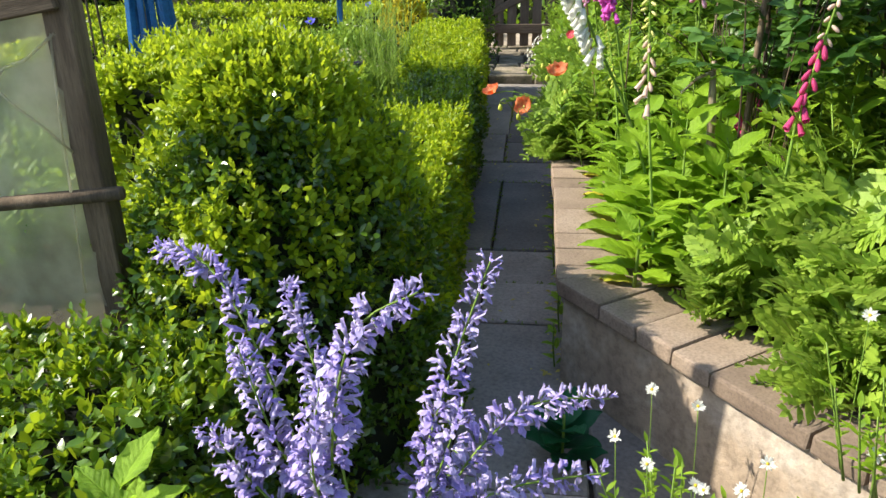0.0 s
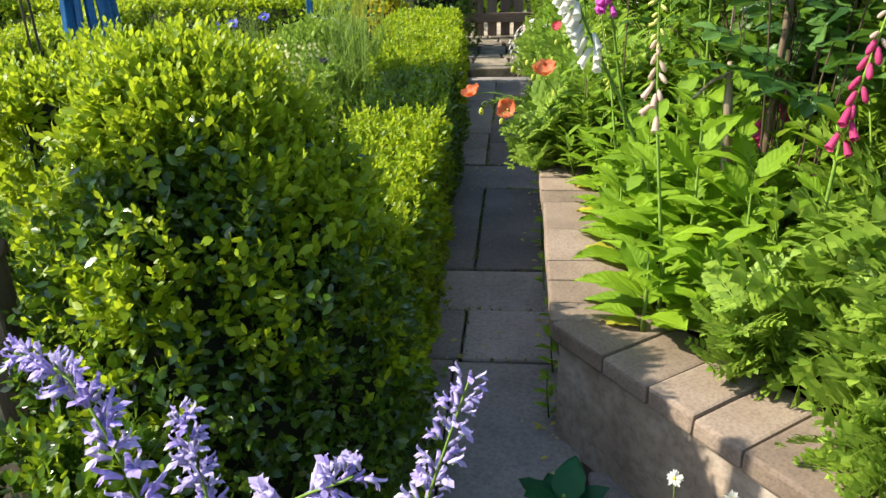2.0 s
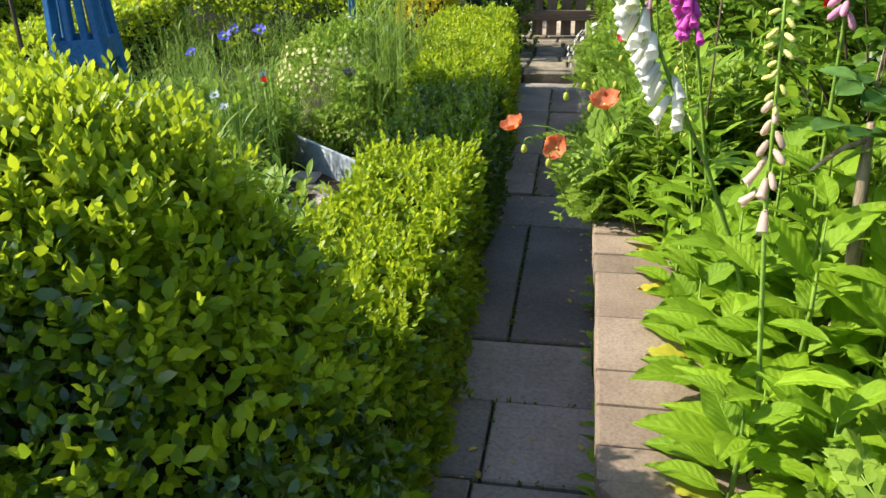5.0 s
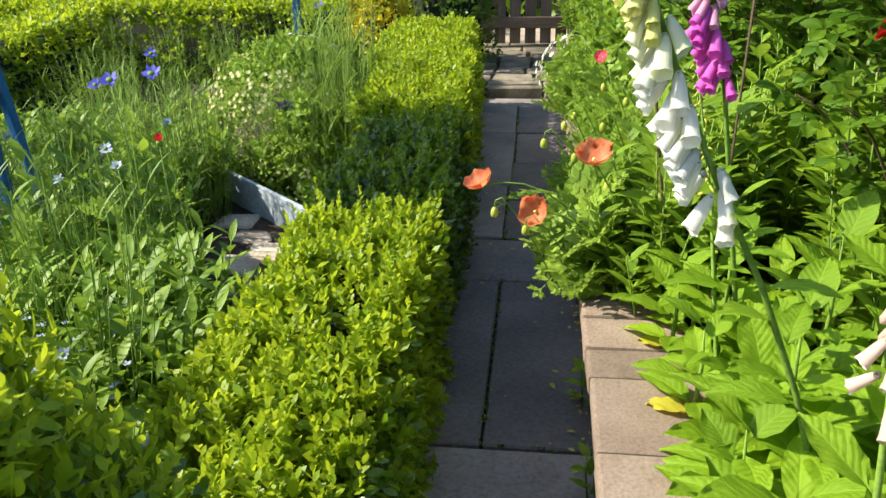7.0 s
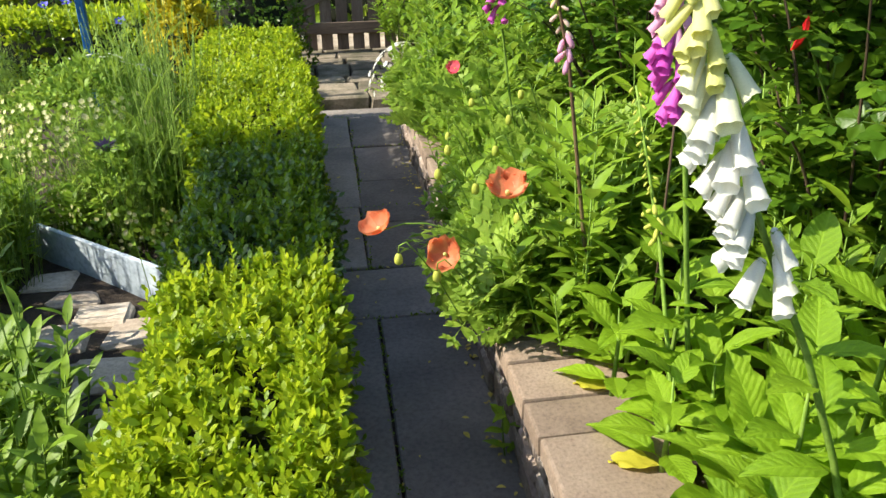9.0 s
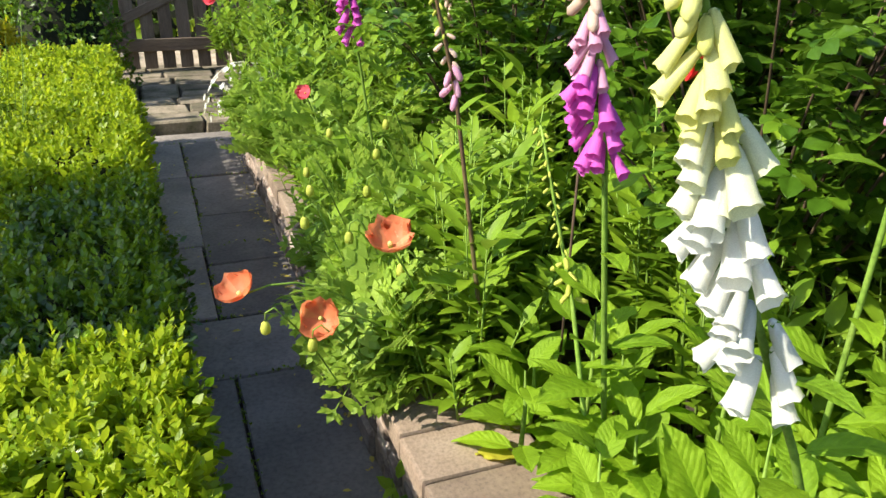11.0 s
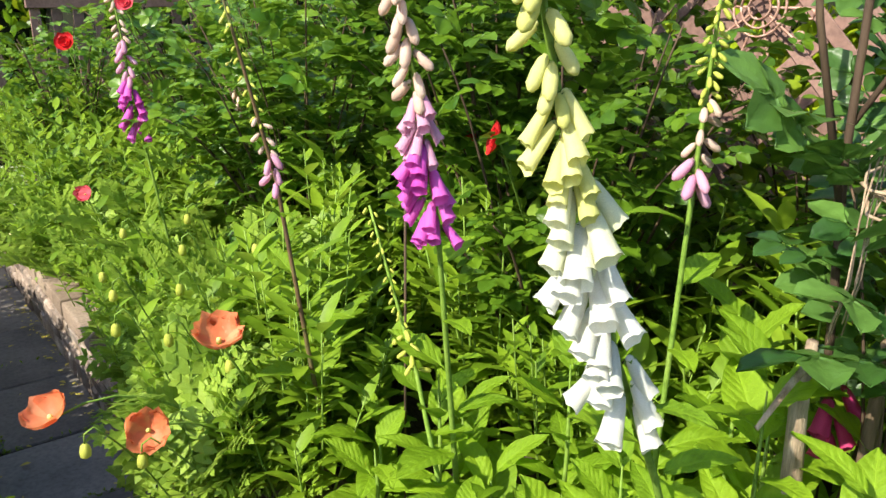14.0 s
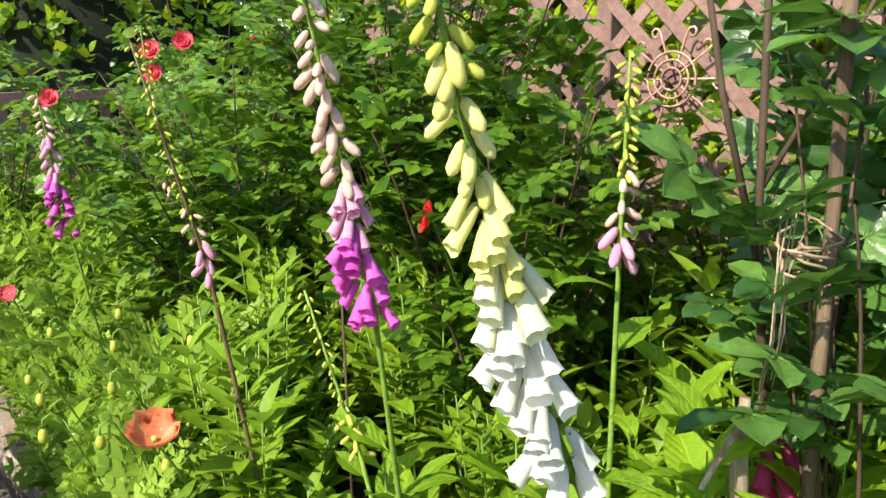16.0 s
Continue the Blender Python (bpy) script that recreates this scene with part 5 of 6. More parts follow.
def rose_flower(label, pos, mat, size, way, seed, base):
    """Layered rose: an outer open ring and tighter inner rings."""
    ob = thing("rose_flower", pos, label, "flower", "rose flowers")
    for ring, (n, s, o) in enumerate(((5, 1.0, 0.95), (5, 0.78, 0.7), (4, 0.55, 0.5))):
        for v, f in place(petal_cup(n, size * s, o, seed + ring, 0.05), way, (0, 0, 0)):
            child("petal", mesh_of("petal", v, f, mat), ob)
    v, f = tube(arc((0, 0, 0), np.array(base) - np.array(pos), (0, 0, 0), 4), 0.0025, 5)
    child("stem", mesh_of("stem", v, f, STEM), ob)


rose_flower("deep red rose half open among the leaves", (0.815, 3.32, 1.065), RED, 0.034, (-0.75, 0.5, 0.25), 21, (1.0, 3.4, 0.8))
for k, (x, y, z, m, s) in enumerate([(0.194, 6.145, 0.869, ROSEPINK, 0.04), (0.605, 4.969, 1.294, ROSEPINK, 0.032), (0.797, 4.583, 1.436, ROSEPINK, 0.032), (0.889, 4.541, 1.461, ROSEPINK, 0.032), (0.80, 4.584, 1.365, ROSEPINK, 0.03),
                                  (1.084, 3.748, 0.978, RED, 0.034), (1.135, 3.719, 1.008, RED, 0.032), (0.482, 5.316, 1.149, RED, 0.035), (1.187, 4.612, 1.474, ROSEPINK, 0.022)]):
    rose_flower("bright red-pink rose flower on the bush" if m is ROSEPINK else "red rose flower on the bush", (x, y, z), m, s, (-0.5, -0.7, 0.4), 30 + 3 * k, (x + 0.12, y + 0.1, z - 0.35))


# ---- white flowers by the far wall ----
def bloom_cloud(name, label, c, rx, ry, h, n, petal, mats, base_leaf, leaf_size, seed, base_z):
    r = np.random.default_rng(seed)
    ob = thing(name, (c[0], c[1], base_z), label, "plant")
    P, N = dome_points((0, 0), rx, ry, h, n, 0.04, seed)
    pet = leaf_tpl(2, 0.7, 0.1, 0.0)
    for q, (mat, share) in enumerate(mats):
        m = r.random(n) < share
        pp = P[m]
        k = len(pp)
        ring = []
        for j in range(6):
            a = j * 1.047
            x = unit(np.cross(N[m], [0.3, 0.2, 0.9]))
            y = np.cross(N[m], x)
            ring.append(scatter(pet, pp, x * math.cos(a) + y * math.sin(a) + N[m] * 0.25, N[m], petal))
        v, f = join(ring)
        child("bloom_mass", mesh_of("bloom_mass", v, f, mat), ob, kind="stuff")
    v, f = leaf_coat(P - N * 0.02, N, 5, leaf_size, seed + 1, depth=0.12, tpl=SMALL)
    child("leaves", mesh_of("leaves", v, f, base_leaf), ob, kind="stuff")
    return ob


bloom_cloud("white_flower_clump", "clump of small white flowers spilling over the wall", (0.33, 6.02), 0.20, 0.30, 0.24, 150, 0.020, [(WHITE, 0.85)], LANCE, 0.03, 61, 0.33)
bloom_cloud("white_flower_clump", "pale green-white low flowers on the wall", (0.33, 5.55), 0.12, 0.2, 0.14, 60, 0.016, [(BUTTER, 0.8)], LANCE, 0.03, 62, 0.33)
bloom_cloud("yellow_flower_mound", "airy mound of tiny pale yellow flowers", (-1.15, 5.45), 0.42, 0.45, 0.66, 1100, 0.013, [(BUTTER, 0.6), (WHITE, 0.10)], WISP, 0.035, 63, 0.02)
bloom_cloud("green_mound", "feathery green mound of seedlings", (-0.92, 5.02), 0.26, 0.28, 0.46, 700, 0.010, [(BUTTER, 0.3)], WISP, 0.04, 64, 0.02)


# ---- left flower bed ----
def wisp_clump(seed, n=46, height=0.75, rad=0.16, leaves=150, leaf=0.09):
    """Thin branching grey-green stems with strap leaves."""
    r = np.random.default_rng(seed)
    tubes, P, W = [], [], []
    for _ in range(n):
        a, q = r.random() * 2 * np.pi, r.random() ** 0.6
        b = np.array([math.cos(a), math.sin(a), 0]) * rad * q
        top = b * 1.8 + np.array([r.normal(0, 0.03), r.normal(0, 0.03), height * (0.5 + 0.55 * r.random())])
        pts = arc(b, top, (r.normal(0, 0.015), r.normal(0, 0.015), 0), 5)
        tubes.append(tube(pts, np.linspace(0.0022, 0.001, 5), 3))
        for k in range(leaves // n + 1):
            t = r.random()
            P.append(b * (1 - t) + top * t)
            g = r.random() * 6.28
            W.append((math.cos(g) * 0.5, math.sin(g) * 0.5, 0.9))
    lv, lf = scatter(BLADE, P, W, (0.3, 0.2, 1), leaf * (0.5 + r.random(len(P))))
    tv, tf = join(tubes)
    return [("leaves", lv, lf, WISP, "stuff"), ("stem_mass", tv, tf, STEM, "stuff")]


WISPS = [grow("cornflower_plant", "cornflower plant with thin grey-green stems and strap leaves", "plant", "cornflower plants", (x, y, 0.02), wisp_clump(s, n, h))
         for x, y, s, n, h in ((-0.95, 3.05, 71, 60, 0.80), (-1.25, 3.6, 72, 60, 0.72), (-0.80, 5.15, 73, 70, 0.95))]
rw = random.Random(91)
for x, y, sc, rz in ((-0.74, 4.98, 0.85, 20), (-0.80, 5.15, 0.95, 80), (-0.95, 5.5, 0.9, 140), (-1.0, 4.98, 0.6, 200), (-1.18, 5.08, 0.6, 260), (-0.88, 4.85, 0.55, 310)):
    copy_thing(WISPS[2], pose(x, y, 0.02, 0, 0, rz) @ Matrix.Diagonal((sc, sc, sc, 1)))
for k in range(40):
    x, y = rw.uniform(-3.0, -0.72), rw.uniform(2.7, 6.8)
    if -1.3 < x < -0.6 and 3.55 < y < 4.95:
        continue
    if x > -0.95 and 5.4 < y:
        continue
    s = rw.uniform(0.6, 1.0) * (0.8 if y > 4.6 else 1.0) * (0.7 if x > -1.3 and y < 3.4 else 1.0)
    copy_thing(WISPS[k % 3], pose(x, y, 0.02, 0, 0, rw.uniform(0, 360)) @ Matrix.Diagonal((s, s, s, 1)))
for k in range(60):
    x, y = rw.uniform(-2.6, -0.68), rw.uniform(2.6, 5.4)
    if -1.3 < x < -0.6 and 3.6 < y < 4.9:
        continue
    s = rw.uniform(0.6, 1.1)
    copy_thing(LANCE_A[k % 3], pose(x, y, 0.02, 0, 0, rw.uniform(0, 360)) @ Matrix.Diagonal((s, s, s, 1)))


def ray_head(n, size, seed, lift=0.35, w=0.45):
    r = np.random.default_rng(seed)
    a = np.arange(n) * 2 * np.pi / n + r.normal(0, 0.08, n)
    return scatter(leaf_tpl(3, w, 0.2, -0.05, 0.65), np.zeros((n, 3)), np.stack([np.cos(a), np.sin(a), lift + r.normal(0, 0.2, n)], 1), (0, 0, 1), size * (0.85 + 0.3 * r.random(n)))


def stalk_flower(name, label, pos, base, way, mat, n, size, group, seed, lift=0.35, w=0.45, disc=None, rad=0.0016, sag=(0, 0, 0.03)):
    ob = thing(name, base, label, "flower", group)
    o = np.array(base)
    (v, f), = place([ray_head(n, size, seed, lift, w)], way, np.array(pos) - o)
    child("petals", mesh_of("petals", v, f, mat), ob)
    child("heart", bud_mesh("heart", disc or STEM, 0.55, 8), ob, m=aim(Vector(pos) - Vector(way).normalized() * size * 0.25, way, (0.1, 0.9, 0.2), size * (0.42 if disc else 0.6), ob))
    v, f = tube(arc((0, 0, 0), np.array(pos) - o, sag, 6), rad, 5)
    child("stem", mesh_of("stem", v, f, STEM), ob)


for k, (x, y, z, m, s) in enumerate([(-0.889, 3.367, 0.934, BLUE, 0.026), (-0.751, 3.307, 0.963, BLUE, 0.024), (-1.18, 3.2, 0.62, BLUE, 0.022), (-1.456, 4.666, 0.741, BLUE, 0.03), (-1.484, 4.269, 0.706, BLUE, 0.028),
                                  (-0.98, 2.62, 0.42, LILAC_DEEP, 0.024), (-1.05, 2.68, 0.36, LILAC_DEEP, 0.024), (-1.0, 5.6, 0.80, BLUE, 0.028), (-1.3, 5.9, 0.85, BLUE, 0.028), (-1.5, 6.2, 0.8, BLUE, 0.028),
                                  (-1.02, 3.5, 0.72, PALEBLUE, 0.02), (-0.95, 3.42, 0.70, PALEBLUE, 0.018), (-1.12, 3.42, 0.66, PALEBLUE, 0.018), (-0.86, 3.55, 0.78, PALEBLUE, 0.016), (-0.92, 3.0, 0.40, PALEBLUE, 0.02), (-1.6, 3.9, 0.62, PALEBLUE, 0.022), (-1.7, 3.7, 0.6, PALEBLUE, 0.024), (-1.55, 3.6, 0.56, PINK, 0.03), (-1.66, 3.55, 0.50, PALE, 0.03)]):
    stalk_flower("cornflower" if m in (BLUE, LILAC_DEEP) else "small_flower", "deep blue cornflower on a thin stem" if m is BLUE else "violet flower low in the bed" if m is LILAC_DEEP else "small pale flower in the bed",
                 (x, y, z), (x + 0.03, y + 0.03, 0.02), (0.1 * math.sin(k), -0.5, 0.8), m, 12, s, "cornflowers" if m is BLUE else "small bed flowers", 200 + k)
stalk_flower("poppy_bud", "small scarlet bud among cornflower stems", (-0.721, 3.23, 0.825), (-0.74, 3.26, 0.02), (0.05, 0, 1), RED, 6, 0.024, "", 231, lift=1.8)
stalk_flower("allium", "dusky purple allium head going to seed", (-0.80, 4.33, 0.61), (-0.76, 4.36, 0.02), (0, -0.2, 1), DUSK, 60, 0.04, "", 232, lift=0.5, w=0.12)


def borage(seed, base, label):
    """Grey hairy branching plant with clusters of small mauve-blue flowers."""
    r = np.random.default_rng(seed)
    pcs = lance_clump(seed, 12, 0.36, 0.12, 0.07, WISP, 8)
    n = 46
    a, q = r.random(n) * 6.28, r.random(n) ** 0.5
    P = np.stack([np.cos(a) * 0.2 * q, np.sin(a) * 0.2 * q, 0.24 + 0.16 * r.random(n)], 1)
    ring = [scatter(leaf_tpl(2, 0.6, 0.1, 0), P, np.stack([np.cos(a + j * 1.26), np.sin(a + j * 1.26), np.full(n, 0.3)], 1), (0, 0, 1), 0.014) for j in range(5)]
    v, f = join(ring)
    pcs.append(("bloom_mass", v, f, PALEBLUE, "stuff"))
    return grow("borage", label, "plant", "borage plants", base, pcs)


for k, (x, y, s, rz) in enumerate([(-0.98, 3.50, 0.9, 10), (-1.16, 3.75, 0.9, 90), (-0.84, 3.28, 0.8, 180), (-1.36, 4.2, 0.9, 250), (-1.3, 3.45, 0.9, 320), (-0.80, 2.95, 0.8, 60), (-1.5, 3.0, 0.9, 140), (-1.45, 4.6, 0.8, 30)]):
    copy_thing(POPPY_A[k % 3], pose(x, y, 0.02, 0, 0, rz) @ Matrix.Diagonal((s, s, s * 1.15, 1)))
for k, (x, y, s, rz) in enumerate([(-1.08, 3.62, 1.1, 0), (-0.90, 3.44, 1.0, 70), (-1.26, 3.95, 1.1, 140), (-1.2, 3.3, 1.1, 210), (-0.78, 3.12, 1.0, 280), (-1.42, 3.7, 1.1, 20), (-1.0, 2.9, 1.0, 120)]):
    copy_thing(LANCE_A[k % 3], pose(x, y, 0.02, 0, 0, rz) @ Matrix.Diagonal((s, s, s * 1.2, 1)))
borage(81, (-0.98, 3.08, 0.02), "grey-green borage plant with small mauve flowers")
borage(82, (-1.2, 2.8, 0.02), "grey-green borage plant with small mauve flowers")
borage(83, (-1.5, 3.3, 0.02), "grey-green borage plant with small mauve flowers")

edging = thing("board_edging", (-1.02, 4.64, 0.02), "pale blue-grey painted board edging the flower bed", "edging")
beam("board", (-0.70, 4.36, 0.09), (-1.34, 4.92, 0.09), 0.02, 0.16, SLATE, edging, facing=(0, 0, 1))
for k, (x, y, s) in enumerate([(-0.78, 4.18, 0.10), (-0.92, 4.32, 0.08), (-1.05, 4.46, 0.08), (-0.82, 3.95, 0.10), (-0.72, 3.72, 0.09), (-1.02, 4.20, 0.09), (-1.18, 4.62, 0.08), (-0.95, 3.98, 0.07)]):
    st = thing("stepping_stone", (x, y, 0.02), "flat pale stepping stone on bare soil", "stone", "stepping stones")
    block("stone", (x - s, y - s * 0.8, 0.0, x + s, y + s * 0.8, 0.036), PALESTONE, st, "", 0.012, 0.03, k)


def obelisk(base, h, w, label, rz):
    """Blue wooden plant support: four splayed legs, a slotted collar board on each side, cross bars."""
    ob = thing("garden_obelisk", base, label, "plant support", "blue obelisks")
    bx, by, bz = base
    c, s = math.cos(rz), math.sin(rz)

    def P(x, y, z):
        return (bx + c * x - s * y, by + s * x + c * y, bz + z)
    def half(z):
        return w * (1 - 0.62 * z / h)
    q = [(1, 1), (-1, 1), (-1, -1), (1, -1)]
    for x, y in q:
        beam("leg", P(x * half(0), y * half(0), 0), P(x * half(h), y * half(h), h), 0.032, 0.032, BLUEPAINT, ob, facing=(s, c, 0))
    for i in range(4):
        (x0, y0), (x1, y1) = q[i], q[(i + 1) % 4]
        for z, dep in ((h * 0.53, 0.09), (h * 0.80, 0.05), (h * 0.98, 0.04), (h * 0.22, 0.03)):
            k = half(z)
            beam("cross_bar", P(x0 * k, y0 * k, z), P(x1 * k, y1 * k, z), 0.018, dep, BLUEPAINT, ob, facing=(0, 0, 1))
        for t in (0.33, 0.67):
            k0, k1 = half(h * 0.53), half(h * 0.98)
            a = [x0 + (x1 - x0) * t, y0 + (y1 - y0) * t]
            beam("slat", P(a[0] * k0, a[1] * k0, h * 0.53), P(a[0] * k1, a[1] * k1, h * 0.98), 0.03, 0.014, BLUEPAINT, ob)
    return ob


obelisk((-1.74, 3.92, 0.02), 1.45, 0.13, "bright blue painted wooden obelisk in the flower bed", 0.25)
blue_post = thing("blue_post", (-1.55, 6.95, 0.02), "slim bright blue painted wooden post", "post")
beam("shaft", (-1.55, 6.95, 0.0), (-1.53, 6.95, 1.45), 0.045, 0.045, BLUEPAINT, blue_post, facing=(0, 1, 0))
block("cap", (-1.56, 6.92, 1.45, -1.50, 6.98, 1.475), BLUEPAINT, blue_post)

# ---- salvia in front ----
def floret_tpl():
    """A two-lipped flower: hooked upper lip, three-lobed lower lip, short tube."""
    pcs = [tube([(0, 0, 0), (0, 0.25, 0.03), (0, 0.42, 0.05)], [0.06, 0.10, 0.14], 5)]
    hood = [(s * (0.10 * (1 - 0.3 * t)), 0.38 + 0.42 * math.sin(t * 1.9), 0.10 + 0.42 * (1 - math.cos(t * 1.7)) - 0.30 * t * t) for t in np.linspace(0, 1, 5) for s in (-1, 0, 1)]
    hood = np.array(hood)
    hood[1::3, 2] += 0.07
    hf = [g for i in range(4) for j in range(2) for g in ((i * 3 + j, i * 3 + j + 1, i * 3 + j + 4), (i * 3 + j, i * 3 + j + 4, i * 3 + j + 3))]
    pcs.append((hood, np.array(hf)))
    for dx, L in ((0, 0.5), (-0.8, 0.32), (0.8, 0.32)):
        pcs.append(scatter(leaf_tpl(3, 0.62, 0.15, 0.35, 0.6), [[0, 0.4, 0]], [[dx, 1, -0.75]], (0, 0.3, 1), L))
    return join(pcs)


FLORET = floret_tpl()


def bend(pts, n):
    """A smooth line through a few points."""
    p = np.array(pts, float)
    t = np.linspace(0, len(p) - 1, n)
    out = []
    for q in t:
        i = min(int(q), len(p) - 2)
        u = q - i
        p0, p1, p2, p3 = p[max(i - 1, 0)], p[i], p[i + 1], p[min(i + 2, len(p) - 1)]
        out.append(0.5 * (2 * p1 + (p2 - p0) * u + (2 * p0 - 5 * p1 + 4 * p2 - p3) * u * u + (3 * p1 - p0 - 3 * p2 + p3) * u ** 3))
    return np.array(out)


def salvia_spike(ob, ctrl, whorls, size, seed, bare=0.42):
    r = np.random.default_rng(seed)
    o = np.array(ob.location)
    n = 22
    pts = bend(ctrl, n)
    v, f = tube(pts - o, np.linspace(0.0030, 0.0012, n), 6)
    st = child("flower_stem", mesh_of("flower_stem", v, f, STEM), ob)
    P, W, Z = [], [], []
    for k in range(whorls):
        t = bare + (1 - bare) * (k + 0.3) / whorls
        q = t * (n - 1)
        i = min(int(q), n - 2)
        p = pts[i] * (1 - (q - i)) + pts[i + 1] * (q - i)
        d = unit(pts[i + 1] - pts[i])
        x = unit(np.cross(d, [0.2, 0.3, 0.9]))
        y = np.cross(d, x)
        for j in range(r.integers(4, 9)):
            g = j * 0.8 + k * 0.6 + r.normal(0, 0.4)
            w = x * math.cos(g) + y * math.sin(g) + d * r.uniform(0.1, 0.7)
            P.append(p + unit(w) * r.uniform(0.002, 0.012) + d * r.normal(0, 0.006))
            W.append(w + np.array([0, 0, 0.1]))
            Z.append(size * (1.12 - 0.6 * ((t - bare) / (1 - bare)) ** 2) * r.uniform(0.65, 1.2))
    P, W, Z = np.array(P), np.array(W), np.array(Z)
    deep = r.random(len(P)) < 0.45
    for m, mat in ((~deep, LILAC), (deep, LILAC_DEEP)):
        v, f = scatter(FLORET, P[m] - o, W[m], (0, 0, 1), Z[m])
        child("floret_mass", mesh_of("floret_mass", v, f, mat), st, kind="stuff")
    v, f = scatter(leaf_tpl(3, 0.6, 0.2, 0.0), P - o, W - np.array([0, 0, 0.3]), (0, 0, 1), Z * 0.45)
    child("calyx_mass", mesh_of("calyx_mass", v, f, STEM), st, kind="stuff")


salvia = thing("salvia", (-0.05, 1.02, 0.0), "tall salvia with lilac-blue flower spikes in full bloom", "flower")
R0 = (-0.05, 1.02, 0.1)
for k, (ctrl, whorls) in enumerate([
        ((R0, (-0.18, 1.10, 0.58), (-0.32, 1.20, 0.83), (-0.46, 1.29, 0.83)), 17), ((R0, (-0.10, 1.0, 0.55), (-0.06, 0.99, 0.84), (0.035, 0.985, 0.925)), 16),
        ((R0, (-0.09, 1.04, 0.55), (-0.14, 1.10, 0.72), (-0.20, 1.18, 0.83)), 18), ((R0, (0.0, 1.05, 0.5), (0.05, 1.12, 0.70), (0.112, 1.20, 0.875)), 18),
        ((R0, (0.03, 1.06, 0.48), (0.16, 1.18, 0.62), (0.325, 1.385, 0.515)), 16), ((R0, (0.02, 1.02, 0.45), (0.12, 1.04, 0.57), (0.30, 1.12, 0.56)), 16),
        ((R0, (-0.14, 1.04, 0.5), (-0.20, 1.05, 0.65), (-0.25, 1.08, 0.78)), 15), ((R0, (-0.02, 1.03, 0.45), (0.04, 1.05, 0.58), (0.08, 1.08, 0.70)), 14),
        ((R0, (-0.15, 1.02, 0.45), (-0.24, 1.02, 0.60), (-0.29, 1.04, 0.66)), 12), ((R0, (0.04, 1.0, 0.40), (0.14, 1.0, 0.50), (0.24, 1.05, 0.50)), 13),
        ((R0, (-0.10, 1.0, 0.5), (-0.12, 0.98, 0.64), (-0.10, 0.98, 0.78)), 15)]):
    salvia_spike(salvia, ctrl, whorls, 0.034, 300 + k)
SLEAF = mesh_of("leaf", *broad_leaf(8, 0.5, 0.2, 0.42, 0.03, 0.10, 0.1, 9), SAGE)
for k in range(16):
    a = k * 2.4
    z = 0.10 + 0.022 * k
    child("leaf", SLEAF, salvia, m=aim((-0.05 + 0.03 * math.cos(a), 1.02 + 0.03 * math.sin(a), z), (math.cos(a), math.sin(a), 0.45), (0, 0, 1), 0.13 - 0.003 * k, salvia))
bare = thing("young_perennial", (-0.36, 0.90, 0.0), "young plant with upright toothed light green leaves", "plant")
for k in range(12):
    a = k * 2.4
    child("leaf", SLEAF, bare, m=aim((-0.36, 0.90, 0.46 + 0.018 * k), (math.cos(a), math.sin(a), 0.8), (0, 0, 1), 0.095, bare))
v, f = tube([(0, 0, 0), (0.0, 0.01, 0.62)], [0.005, 0.003], 6)
child("stem", mesh_of("stem", v, f, STEM), bare)

# ---- fleabane daisies at the slanting wall ----
for k, (x, y, z) in enumerate([(0.451, 1.659, 0.361), (0.552, 1.642, 0.334), (0.36, 1.52, 0.33), (0.42, 1.46, 0.31), (0.50, 1.38, 0.33), (0.58, 1.36, 0.34), (0.62, 1.30, 0.33), (0.64, 1.42, 0.36), (0.56, 1.28, 0.28),
                               (0.83, 1.56, 0.62), (0.90, 1.52, 0.58), (0.86, 1.45, 0.50), (0.92, 1.40, 0.46), (0.80, 1.36, 0.44), (0.88, 1.34, 0.54), (0.95, 1.48, 0.66), (0.47, 1.30, 0.26), (0.55, 1.5, 0.22)]):
    stalk_flower("daisy", "small white fleabane daisy with yellow centre", (x, y, z), (x + 0.02, y + 0.02, 0.0 if x < 0.7 else 0.3), (-0.2 + 0.3 * math.sin(k * 2.1), -0.5, 0.75), WHITE, 16, 0.0165, "daisies", 400 + k, 0.15, 0.3, DISC, 0.0011)
DAISY = [grow("daisy_plant", "wiry fleabane plant with tiny narrow leaves", "plant", "daisy plants", (x, y, z), lance_clump(s, 16, 0.26, 0.10, 0.035, LANCE, 12)) for x, y, z, s in ((0.50, 1.45, 0.0, 91), (0.88, 1.42, 0.33, 92), (0.62, 1.30, 0.0, 93))]

# ---- small weeds in the path joints ----
for k, (x, y, z, s, n) in enumerate([(0.275, 3.45, 0.0, 0.06, 9), (0.285, 2.75, 0.0, 0.05, 8), (0.27, 3.10, 0.0, 0.05, 7), (0.26, 2.32, 0.0, 0.05, 8), (0.28, 4.05, 0.0, 0.06, 8), (0.28, 2.55, 0.0, 0.06, 7)]):
    w = thing("weed", (x, y, z), "small green weed growing from the wall's foot", "weed", "weeds")
    for j in range(n):
        a = j * 2.4
        child("leaf", FOXLEAVES[j % 4], w, m=aim((x, y, z + 0.005 + 0.018 * j), (math.cos(a) - 0.5, math.sin(a), 0.7), (0, 0, 1), s, w))
    v, f = tube([(0, 0, -0.02), (-0.01, 0, 0.08), (-0.01, 0.0, 0.16)], [0.003, 0.0025, 0.002], 5)
    child("stem", mesh_of("stem", v, f, STEM), w)

